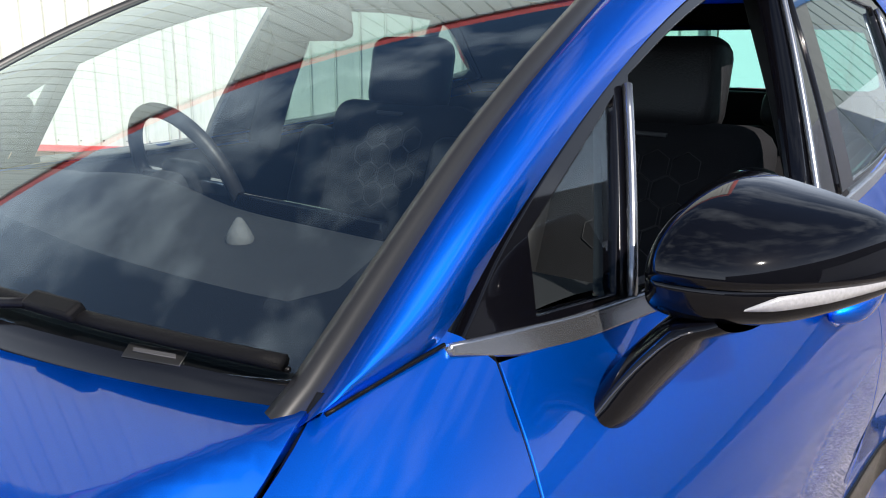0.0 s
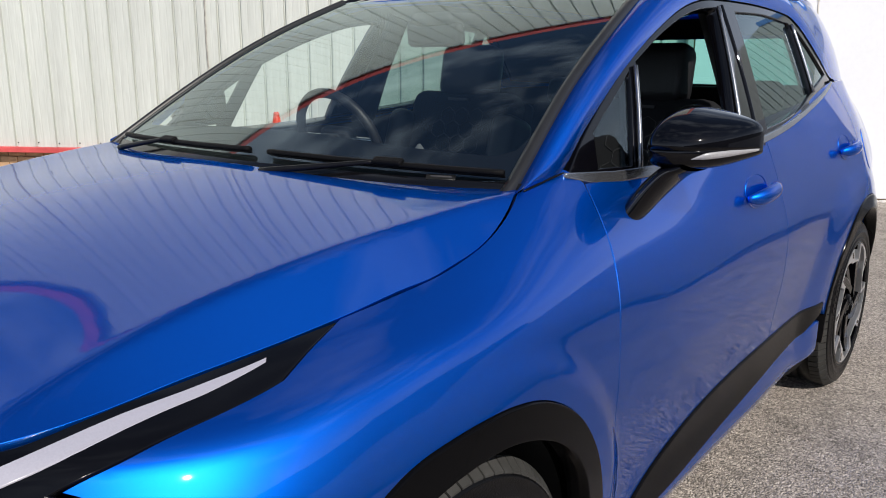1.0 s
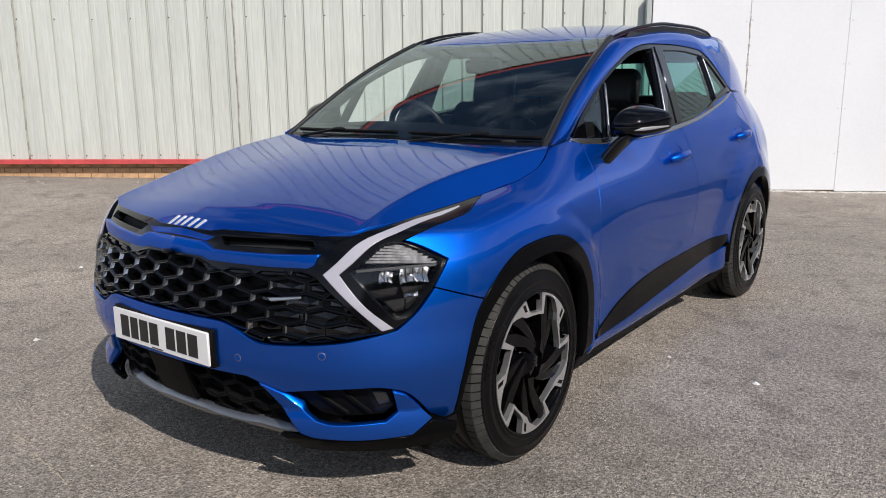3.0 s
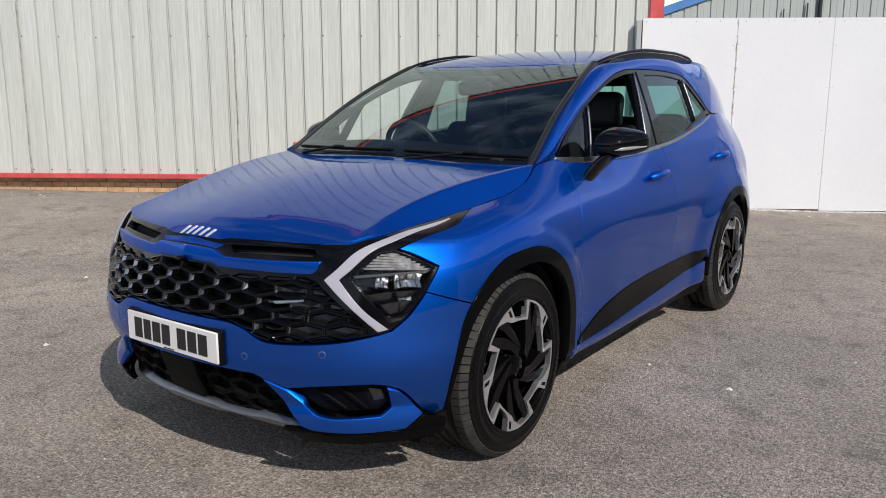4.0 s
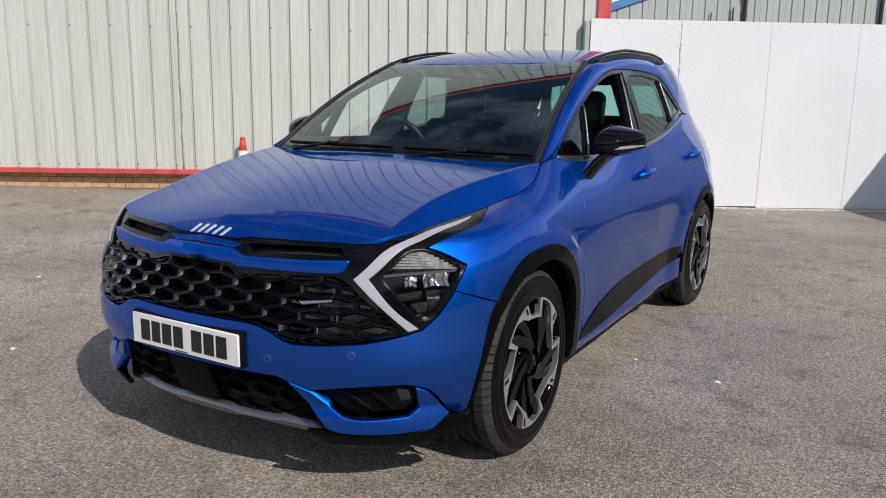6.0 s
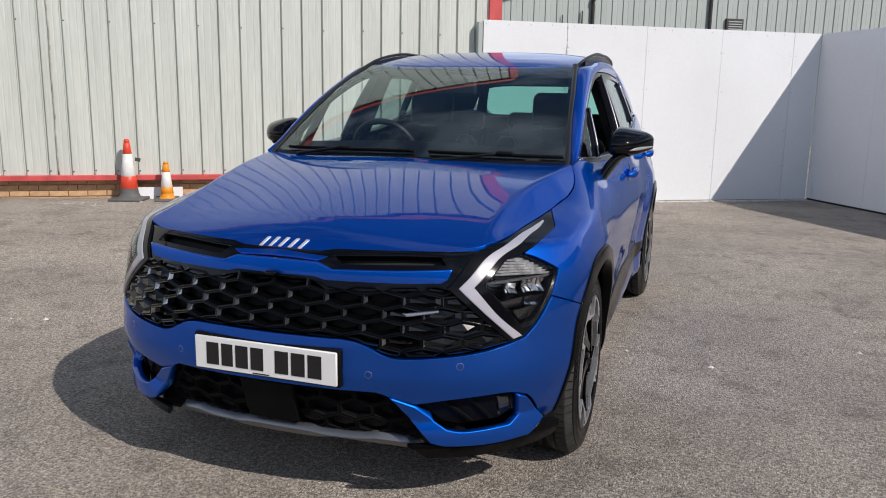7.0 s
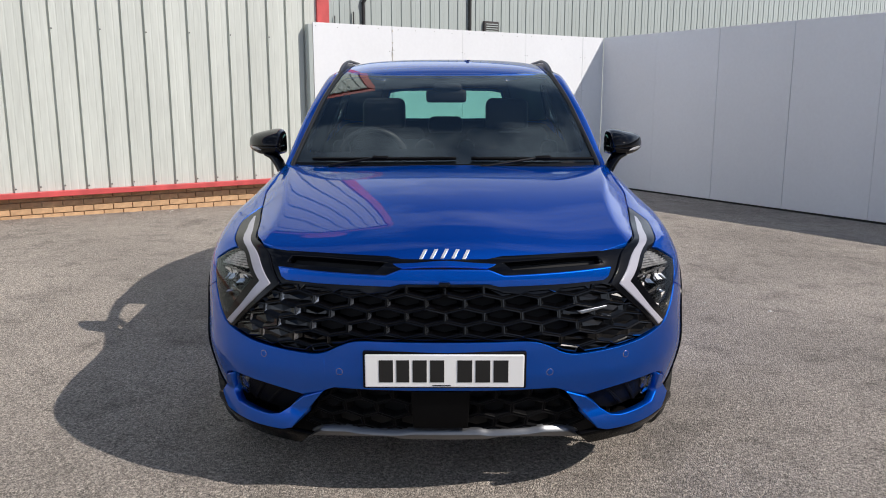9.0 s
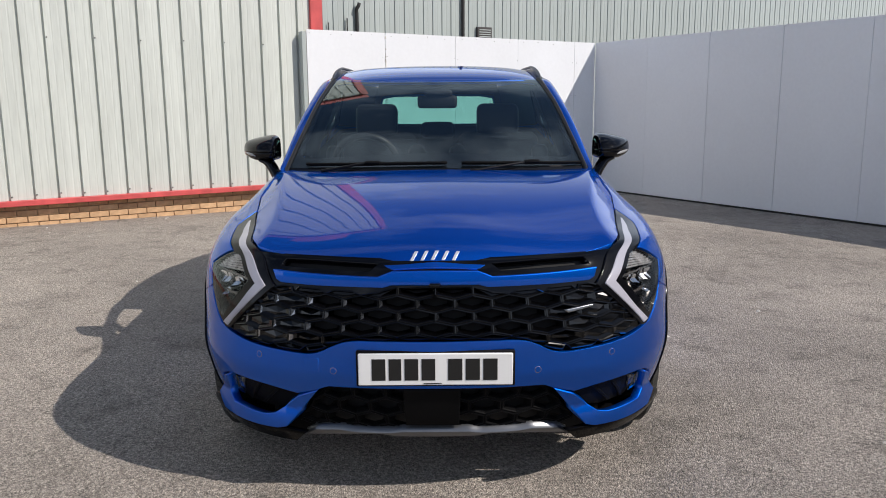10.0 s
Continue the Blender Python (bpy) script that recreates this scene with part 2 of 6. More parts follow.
def plan_table():
    p = np.array(PLAN)
    s = np.r_[0, np.cumsum(np.hypot(*np.diff(p, axis=0).T))]
    q = np.linspace(0, s[-1], 1600)
    xy = np.c_[curve(s, p[:, 0], q), curve(s, p[:, 1], q)]
    xy[1:-1] = 0.25 * xy[:-2] + 0.5 * xy[1:-1] + 0.25 * xy[2:]
    for _ in range(60):
        xy[1:-1] = 0.25 * xy[:-2] + 0.5 * xy[1:-1] + 0.25 * xy[2:]
    s = np.r_[0, np.cumsum(np.hypot(*np.diff(xy, axis=0).T))]
    t = np.gradient(xy, s, axis=0)
    t /= np.hypot(t[:, 0], t[:, 1])[:, None]
    return s, xy, np.c_[t[:, 1], -t[:, 0]]


PS, PXY, PN = plan_table()


def at_y(y):
    """The place along the plan where it passes y."""
    return np.interp(y, PXY[:, 1], PS)


def at_x(x):
    """The place along the front of the plan at the half width x."""
    n = int(np.argmax(PXY[:, 0]))
    return np.interp(x, PXY[:n, 0], PS[:n])


# how far the body lies inside the plan: stations by y, and by height up to the shoulder
STATION = [-0.885, -0.80, -0.60, -0.30, 0.0, 0.45, 0.70, 1.40, 2.10, 2.68, 3.30, 3.615]
LOW_V = [0.20, 0.30, 0.40, 0.50, 0.60, 0.70, 0.80, 0.86]
LOW_D = [
    (0.130, 0.060, 0.026, 0.001, 0.003, 0.025, 0.062, 0.095),
    (0.130, 0.060, 0.026, 0.001, 0.003, 0.025, 0.062, 0.095),
    (0.120, 0.055, 0.014, -0.004, 0.004, 0.015, 0.040, 0.075),
    (0.100, 0.045, 0.015, -0.002, 0.002, 0.006, 0.022, 0.050),
    (0.090, 0.040, 0.020, 0.008, 0.000, 0.000, 0.010, 0.024),
    (0.080, 0.036, 0.028, 0.018, 0.010, 0.006, 0.012, 0.022),
    (0.075, 0.032, 0.034, 0.026, 0.014, 0.006, 0.008, 0.018),
    (0.075, 0.030, 0.040, 0.034, 0.020, 0.008, 0.006, 0.012),
    (0.075, 0.032, 0.034, 0.028, 0.018, 0.008, 0.006, 0.014),
    (0.080, 0.036, 0.018, 0.008, 0.000, 0.000, 0.010, 0.020),
    (0.110, 0.040, 0.018, 0.006, 0.000, 0.004, 0.014, 0.024),
    (0.110, 0.040, 0.018, 0.006, 0.000, 0.004, 0.014, 0.024),
]
# above it: inset and height at four more steps round the shoulder
TOP_V = [0.94, 1.03, 1.13, 1.25]
TOP = [
    (0.135, 0.893, 0.195, 0.908, 0.275, 0.918, 0.37, 0.925),
    (0.135, 0.893, 0.195, 0.908, 0.275, 0.918, 0.37, 0.925),
    (0.103, 0.893, 0.160, 0.912, 0.225, 0.925, 0.30, 0.933),
    (0.082, 0.896, 0.145, 0.922, 0.210, 0.938, 0.29, 0.948),
    (0.054, 0.920, 0.115, 0.955, 0.180, 0.976, 0.26, 0.988),
    (0.050, 0.937, 0.100, 1.014, 0.175, 1.083, 0.26, 1.125),
    (0.044, 0.938, 0.092, 1.020, 0.150, 1.105, 0.22, 1.20),
    (0.030, 0.938, 0.052, 1.026, 0.082, 1.122, 0.13, 1.24),
    (0.032, 0.938, 0.056, 1.026, 0.086, 1.122, 0.13, 1.24),
    (0.036, 0.938, 0.062, 1.026, 0.095, 1.122, 0.145, 1.24),
    (0.040, 0.938, 0.072, 1.026, 0.120, 1.122, 0.205, 1.24),
    (0.040, 0.938, 0.072, 1.026, 0.120, 1.122, 0.205, 1.24),
]


def side(u, v, lift=0.0):
    """The body from the nose round the corner and along the flank: u along the plan, v up the section."""
    u, v = np.asarray(u, float), np.asarray(v, float)
    hand, u = np.where(u < 0, -1.0, 1.0), abs(u)
    su = at_y(STATION)
    d_low = curve(su, np.array(LOW_D), u, True)
    top = curve(su, np.array(TOP), u, True)
    V = np.array(LOW_V + TOP_V)
    D = np.concatenate([d_low, top[..., 0::2]], -1)
    Z = np.concatenate([np.broadcast_to(LOW_V, d_low.shape), top[..., 1::2]], -1)
    d, z = many(V, D, v), many(V, Z, v)
    yy = np.interp(u, PS, PXY[:, 1])
    front, rear = np.hypot(yy, z - 0.355), np.hypot(yy - 2.68, (z - 0.355) * 1.05)
    ramp = lambda a, lo, hi: (lambda t: t * t * (3 - 2 * t))(np.clip((hi - a) / (hi - lo), 0, 1))
    d = d - 0.013 * (ramp(front, 0.505, 0.575) - 0.45) * ramp(front, 0.62, 0.95) * ramp(z, 0.80, 0.90) * ramp(-yy, -0.10, 0.22)
    d = d - 0.018 * (ramp(rear, 0.52, 0.72) - 0.30) * ramp(rear, 0.75, 1.15) * ramp(z, 0.86, 0.98)
    d = d - lift
    x = np.interp(u, PS, PXY[:, 0]) - np.interp(u, PS, PN[:, 0]) * d
    y = np.interp(u, PS, PXY[:, 1]) - np.interp(u, PS, PN[:, 1]) * d
    return np.stack([hand * x, y, z], -1)


def many(xs, rows, x):
    """One smooth curve for each row of knots."""
    h = np.diff(xs)
    s = np.diff(rows, axis=-1) / h
    m = np.empty_like(rows)
    m[..., 0], m[..., -1] = s[..., 0], s[..., -1]
    mean = 0.5 * (s[..., :-1] + s[..., 1:])
    cap = 2.0 * np.minimum(abs(s[..., :-1]), abs(s[..., 1:]))
    m[..., 1:-1] = np.where(s[..., :-1] * s[..., 1:] > 0, np.sign(mean) * np.minimum(abs(mean), cap), 0.0)
    i = np.clip(np.searchsorted(xs, x) - 1, 0, len(h) - 1)
    k = h[i]
    t = np.clip((x - xs[i]) / k, -0.5, 1.5)
    j = i[..., None]
    a, b = np.take_along_axis(rows, j, -1)[..., 0], np.take_along_axis(rows, j + 1, -1)[..., 0]
    ma, mb = np.take_along_axis(m, j, -1)[..., 0], np.take_along_axis(m, j + 1, -1)[..., 0]
    return (a * (1 + 2 * t) * (1 - t) ** 2 + b * t ** 2 * (3 - 2 * t) + k * ma * t * (1 - t) ** 2 - k * mb * t ** 2 * (1 - t))


HOOD_Y = [-0.80, -0.77, -0.735, -0.68, -0.60, -0.50, -0.42, -0.30, -0.10, 0.10, 0.245, 0.35, 0.55]
HOOD_Z = [0.846, 0.869, 0.895, 0.924, 0.952, 0.9795, 0.999, 1.025, 1.0595, 1.085, 1.099, 1.108, 1.122]


def hood(x, y, lift=0.0):
    """The bonnet: height over the plan, with a hollow inside each crease and a bevel outside it."""
    x, y = np.asarray(x, float), np.asarray(y, float)
    a = abs(x)
    crease = curve([-0.8, -0.58, -0.47, -0.29, -0.067, 0.11, 0.255, 0.40, 0.55], np.array([0.70, 0.645, 0.631, 0.634, 0.664, 0.696, 0.718, 0.745, 0.79]), y, True)
    nose = curve([0, 0.2, 0.4, 0.6, 0.75], np.array([0.0, 0.008, 0.022, 0.045, 0.06]), a)
    w = np.clip((0.3 - y) / 1.0, 0, 1)
    past = 0.004 * np.logaddexp(0, (a - crease) / 0.004)
    fall = curve([-0.8, -0.55, -0.1, 0.2, 0.4], np.array([0.040, 0.036, 0.026, 0.022, 0.021]), y)
    across = np.sin(0.5 * math.pi * np.clip(a / crease, 0, 1.0)) ** 2
    steep = curve([-0.8, -0.6, -0.4, -0.1, 0.1, 0.25, 0.4], np.array([0.22, 0.30, 0.56, 0.74, 0.79, 0.82, 0.72]), y)
    z = curve(HOOD_Y, np.array(HOOD_Z), y - nose * w, True) - fall * across - steep * past
    return np.stack([x, y, z + lift], -1)


SCREEN_S = [0.0, 0.35, 0.7, 1.0]


def screen(x, s, lift=0.0):
    """The windscreen: s from the cowl (0) to the roof's edge (1)."""
    x, s = np.asarray(x, float), np.asarray(s, float)
    y0, z0 = 0.275, 1.098
    y1, z1 = 1.16, 1.535
    bow = (x / 0.72) ** 2
    y = y0 + (y1 - y0) * s + bow * (0.125 * (1 - s) + 0.11 * s)
    z = z0 + (z1 - z0) * s + 0.035 * np.sin(math.pi * np.clip(s, -0.2, 1.2)) - bow * (0.002 * (1 - s) - 0.004 * s)
    return np.stack([x, y - 0.7 * lift, z + lift], -1)


def roof(x, y, lift=0.0):
    """The roof: height over the plan."""
    x, y = np.asarray(x, float), np.asarray(y, float)
    z = curve([1.0, 1.2, 1.5, 1.9, 2.3, 2.8, 3.3, 3.6], np.array([1.475, 1.548, 1.605, 1.640, 1.644, 1.628, 1.585, 1.54]), y)
    t = np.clip(abs(x) / 0.62, 0, 1.4)
    return np.stack([x, y, z - 0.028 * t ** 2.4 - 0.02 * t ** 8 + lift], -1)


def glasshouse(y, z, lift=0.0):
    """The side windows and pillars: half width over the side view."""
    y, z = np.asarray(y, float), np.asarray(z, float)
    base = curve([0.4, 0.7, 1.1, 1.5, 2.2, 2.8, 3.4], np.array([0.735, 0.780, 0.822, 0.845, 0.845, 0.805, 0.66]), y)
    h = z - 1.10
    x = base - 0.34 * h - 0.18 * h * abs(h)
    return np.stack([x + lift, y, z], -1)


# ---- mesh helpers


def mesh_of(name, verts, faces, material, smooth=True, normals=None):
    me = bpy.data.meshes.new(name)
    me.from_pydata([tuple(map(float, v)) for v in verts], [], [tuple(map(int, f)) for f in faces])
    me.materials.append(material)
    me.polygons.foreach_set("use_smooth", [smooth] * len(me.polygons))
    if normals is not None:
        me.normals_split_custom_set_from_vertices([tuple(map(float, n)) for n in normals])
    return me


def under(ob, parent):
    """Hangs ob, built in world places, under a thing or a part."""
    ob.parent = parent
    if parent is not None and parent.parent is None:
        ob.matrix_parent_inverse = Matrix.Translation(-parent.location)
    return ob


def part(name, data, material=None, parent=None, label=""):
    """Links a bmesh or a mesh as one mesh object under a thing or a part."""
    if isinstance(data, bmesh.types.BMesh):
        me = bpy.data.meshes.new(name)
        data.to_mesh(me)
        data.free()
        me.materials.append(material)
    else:
        me = data
    return tagged(under(new(name, me), parent), label)


def thing(name, x, y, z, label, category, group="", kind=""):
    ob = new(name)
    ob.location = (x, y, z)
    ob.empty_display_size = 0.2
    return tagged(ob, label, category, group, kind)


def smooth_line(points, step, closed=False, tight=()):
    """A curve through points at even steps; the corners named in tight stay sharp."""
    p = np.array(points, float)
    n = len(p)
    cuts = sorted(tight)
    if not cuts:
        return _run(p, step, closed)
    out = []
    if closed:
        for a, b in zip(cuts, cuts[1:] + [cuts[0] + n]):
            seg = p[[k % n for k in range(a, b + 1)]]
            out.append(_run(seg, step, False)[:-1])
        return np.concatenate(out)
    cuts = sorted({0, n - 1, *cuts})
    for a, b in zip(cuts, cuts[1:]):
        out.append(_run(p[a:b + 1], step, False)[:-1])
    return np.concatenate(out + [p[-1:]])


def _run(p, step, closed):
    keep = np.r_[True, np.linalg.norm(np.diff(p, axis=0), axis=1) > 1e-6]
    p = p[keep] if keep.sum() > 1 else p[:2]
    if closed:
        p = np.concatenate([p[-3:], p, p[:4]])
    s = np.r_[0, np.cumsum(np.linalg.norm(np.diff(p, axis=0), axis=1))]
    lo, hi = (s[3], s[-4]) if closed else (s[0], s[-1])
    k = max(2, int(round((hi - lo) / step)) + 1)
    q = np.linspace(lo, hi, k)
    if len(p) == 2:
        r = p[0] + (p[1] - p[0]) * ((q - lo) / max(hi - lo, 1e-9))[:, None]
    else:
        r = np.stack([curve(s, p[:, i], q) for i in range(p.shape[1])], 1)
    return r[:-1] if closed else r


def straight(points, step):
    """A closed outline with straight sides, cut at even steps."""
    return smooth_line(points, step, True, range(len(points)))


def area2(p):
    q = np.roll(p, -1, 0)
    return 0.5 * float(np.sum(p[:, 0] * q[:, 1] - q[:, 0] * p[:, 1]))


def inset(p, r):
    """The outline p moved inwards by r."""
    a, b = p - np.roll(p, 1, 0), np.roll(p, -1, 0) - p
    a /= np.maximum(np.linalg.norm(a, axis=1), 1e-9)[:, None]
    b /= np.maximum(np.linalg.norm(b, axis=1), 1e-9)[:, None]
    na, nb = np.c_[-a[:, 1], a[:, 0]], np.c_[-b[:, 1], b[:, 0]]
    m = na + nb
    m /= np.maximum(np.linalg.norm(m, axis=1), 1e-6)[:, None]
    c = np.maximum(np.sum(m * na, 1), 0.5)
    return p + m * (r / c)[:, None] * (1 if area2(p) > 0 else -1)


def inside(poly, q):
    x, y = q[:, 0], q[:, 1]
    a, b = poly, np.roll(poly, -1, 0)
    hit = np.zeros(len(q), bool)
    for (x0, y0), (x1, y1) in zip(a, b):
        if y0 != y1:
            c = (y0 > y) != (y1 > y)
            hit ^= c & (x < (x1 - x0) * (y - y0) / (y1 - y0) + x0)
    return hit


def fill(loops, step):
    """Triangles between an outline and its holes. Returns points and faces; the loops' own points come first."""
    pts, edges, k = [], [], 0
    for loop in loops:
        pts.append(loop)
        edges += [(k + i, k + (i + 1) % len(loop)) for i in range(len(loop))]
        k += len(loop)
    outer = loops[0]
    (x0, y0), (x1, y1) = outer.min(0), outer.max(0)
    gx, gy = np.meshgrid(np.arange(x0, x1, step), np.arange(y0, y1, step * 0.87))
    gx[1::2] += step * 0.5
    g = np.c_[gx.ravel(), gy.ravel()]
    ok = inside(inset(outer, step * 0.45), g)
    for hole in loops[1:]:
        ok &= ~inside(inset(hole, -step * 0.45), g)
    pts.append(g[ok])
    allp = np.concatenate(pts)
    v, _, f, _, _, _ = geometry.delaunay_2d_cdt([Vector(q) for q in allp], edges, [], 0, 1e-7)
    v, f = np.array([tuple(q) for q in v]), np.array([list(t) for t in f])
    mid = v[f].mean(1)
    ok = inside(outer, mid)
    for hole in loops[1:]:
        ok &= ~inside(hole, mid)
    return v, f[ok]


CAR_MIDDLE = np.array([0.0, 1.3, 0.6])


def normals_of(surf, uv, lift, e=0.004):
    du = surf(uv[:, 0] + e, uv[:, 1], lift) - surf(uv[:, 0] - e, uv[:, 1], lift)
    dv = surf(uv[:, 0], uv[:, 1] + e, lift) - surf(uv[:, 0], uv[:, 1] - e, lift)
    n = np.cross(du, dv)
    n /= np.maximum(np.linalg.norm(n, axis=1), 1e-12)[:, None]
    out = surf(uv[:, 0], uv[:, 1], lift) - CAR_MIDDLE
    if float(np.mean(np.sum(n * out, 1))) < 0:
        n = -n
    return n


def panel_mesh(name, material, surf, outline, step=0.03, gap=0.002, lip=0.003, deep=0.018, lift=0.0, holes=(), flip=False):
    """A pressed panel on a surface: rounded edge, turned-in flange, true surface normals."""
    loops = [np.array(outline, float)] + [np.array(h, float) for h in holes]
    if area2(loops[0]) < 0:
        loops[0] = loops[0][::-1]
    for i in range(1, len(loops)):
        if area2(loops[i]) > 0:
            loops[i] = loops[i][::-1]
    edge = [inset(loops[0], gap)] + [inset(h, -gap) for h in loops[1:]]
    top = [inset(loops[0], gap + lip)] + [inset(h, -gap - lip) for h in loops[1:]]
    v2, f = fill(top, step)
    nv = normals_of(surf, v2, lift)
    verts, norms, faces = [surf(v2[:, 0], v2[:, 1], lift)], [nv], []
    tri3 = verts[0][f]
    face_n = np.cross(tri3[:, 1] - tri3[:, 0], tri3[:, 2] - tri3[:, 0])
    turn = np.sum(face_n * nv[f[:, 0]], 1) < 0
    f = np.where(turn[:, None], f[:, ::-1], f)
    faces += f.tolist()
    base, k = len(v2), 0
    for a, b in zip(top, edge):
        n = len(a)
        na = normals_of(surf, b, lift)
        nb_dir = surf(b[:, 0], b[:, 1], lift) - surf(a[:, 0], a[:, 1], lift)
        nb_dir /= np.maximum(np.linalg.norm(nb_dir, axis=1), 1e-9)[:, None]
        p1 = surf(b[:, 0], b[:, 1], lift) - na * lip
        p2 = surf(b[:, 0], b[:, 1], lift) - na * (lip + deep)
        n1 = na * 0.6 + nb_dir
        n1 /= np.linalg.norm(n1, axis=1)[:, None]
        verts += [p1, p2]
        norms += [n1, nb_dir]
        # is the loop seen anticlockwise from outside?
        q = verts[0][k:k + n]
        flow = np.cross(np.roll(q, -1, 0) - q, nb_dir)
        ccw = float(np.mean(np.sum(flow * na, 1))) < 0
        for i in range(n):
            j = (i + 1) % n
            for lo, hi in ((k, base), (base, base + n)):
                quad = (lo + i, hi + i, hi + j, lo + j)
                faces.append(quad if ccw else quad[::-1])
        base += 2 * n
        k += n
    verts, norms = np.concatenate(verts), np.concatenate(norms)
    if flip:
        verts, norms = verts * (-1, 1, 1), norms * (-1, 1, 1)
        faces = [tuple(reversed(t)) for t in faces]
    return mesh_of(name, verts, faces, material, True, norms)


def panel(name, material, parent, surf, outline, label="", **kw):
    return part(name, panel_mesh(name, material, surf, outline, **kw), None, parent, label)


def both(name, material, parent, surf, outline, label="", **kw):
    """The same panel on the car's left and right. parent: one, or one for each hand."""
    pair = parent if isinstance(parent, (tuple, list)) else (parent, parent)
    return [panel(name, material, pair[i], surf, outline, label, flip=bool(i), **kw) for i in (0, 1)]


def halves(right):
    """A symmetrical outline from its right half, top middle to bottom middle."""
    r = np.array(right, float)
    return np.concatenate([r, (r * (-1, 1))[::-1]])


def sheet(name, material, rows, parent=None, label="", closed=False, smooth=True):
    """A skin through rows of points."""
    rows = np.array(rows, float)
    m, n = rows.shape[:2]
    faces = []
    for i in range(m - 1):
        for j in range(n if closed else n - 1):
            a, b = i * n + j, i * n + (j + 1) % n
            faces.append((a, b, b + n, a + n))
    return part(name, mesh_of(name, rows.reshape(-1, 3), faces, material, smooth), None, parent, label)


def tube(name, material, line, radius, parent=None, label="", sides=10, squash=1.0, cap=True):
    """A bar of round or flat section along a line of points; radius: one number, or one for each point."""
    p = np.array(line, float)
    r = np.broadcast_to(np.asarray(radius, float), (len(p),))
    t = np.gradient(p, axis=0)
    t /= np.linalg.norm(t, axis=1)[:, None]
    up = np.array([0, 0, 1.0])
    s = np.cross(t, up)
    bad = np.linalg.norm(s, axis=1) < 0.05
    s[bad] = np.cross(t[bad], (0, 1.0, 0))
    s /= np.linalg.norm(s, axis=1)[:, None]
    w = np.cross(s, t)
    a = np.linspace(0, 2 * math.pi, sides, endpoint=False)
    rows = p[:, None] + r[:, None, None] * (np.cos(a)[None, :, None] * s[:, None] + squash * np.sin(a)[None, :, None] * w[:, None])
    n, m = sides, len(p)
    faces = [(i * n + j, i * n + (j + 1) % n, (i + 1) * n + (j + 1) % n, (i + 1) * n + j) for i in range(m - 1) for j in range(n)]
    if cap:
        faces += [tuple(range(n - 1, -1, -1)), tuple((m - 1) * n + j for j in range(n))]
    return part(name, mesh_of(name, rows.reshape(-1, 3), faces, material), None, parent, label)


def block(x0, x1, y0, y1, z0, z1, bevel=0.0, m=None, segments=2):
    """A box as a bmesh, with rounded edges."""
    bm = bmesh.new()
    bmesh.ops.create_cube(bm, size=1)
    bmesh.ops.scale(bm, vec=(x1 - x0, y1 - y0, z1 - z0), verts=bm.verts)
    bmesh.ops.translate(bm, vec=((x0 + x1) / 2, (y0 + y1) / 2, (z0 + z1) / 2), verts=bm.verts)
    if bevel:
        bmesh.ops.bevel(bm, geom=bm.edges[:], offset=bevel, segments=segments, profile=0.5, affect="EDGES")
        for f in bm.faces:
            f.smooth = segments > 2 or max(abs(c) for c in f.normal) < 0.999
    if m is not None:
        bmesh.ops.transform(bm, matrix=m, verts=bm.verts)
    return bm


def lathe(name, material, profile, m, parent=None, label="", steps=48, smooth=True):
    """A turned body: profile of (radius, height) about z, set at the pose m."""
    a = np.linspace(0, 2 * math.pi, steps, endpoint=False)
    rows = np.array([[(r * math.cos(t), r * math.sin(t), h) for t in a] for r, h in profile])
    flat = [m @ Vector(v) for v in rows.reshape(-1, 3)]
    n = steps
    faces = [(i * n + j, i * n + (j + 1) % n, (i + 1) * n + (j + 1) % n, (i + 1) * n + j) for i in range(len(profile) - 1) for j in range(n)]
    return part(name, mesh_of(name, flat, faces, material, smooth), None, parent, label)


# ---- the yard: along (ALONG) and out from (OUT) the clad wall
ALONG = Vector((0.8357, 0.5492, 0))
OUT = Vector((0.5492, -0.8357, 0))
CORNER = Vector((-1.74, 7.74, 0))
WALL_TURN = math.degrees(math.atan2(ALONG.y, ALONG.x))


def yard(s, o, z=0.0):
    """A place s metres along the clad wall from its corner, o out from it."""
    p = CORNER + ALONG * s + OUT * o
    return Vector((p.x, p.y, z))


def ground_z(x, y):
    """The yard falls gently away from the wall to the car."""
    d = (Vector((x, y, 0)) - CORNER).dot(OUT)
    s = (Vector((x, y, 0)) - CORNER).dot(ALONG)
    near = max(0.0, min(1.0, (5.0 - d) / 4.0))
    east = (2.63 - x) * 0.855 + (10.6 - y) * 0.52
    dip = -0.13 * max(0.0, min(1.0, (3.2 - east) / 2.6))
    fall = float(np.interp(s, [-10.0, -8.2, -5.9, -3.9, -1.1, 0.5, 2.3, 4.9, 8.0], [0.095, 0.070, 0.032, 0.008, -0.020, -0.065, -0.118, -0.130, -0.130]))
    return near * fall + dip * (1 - near)




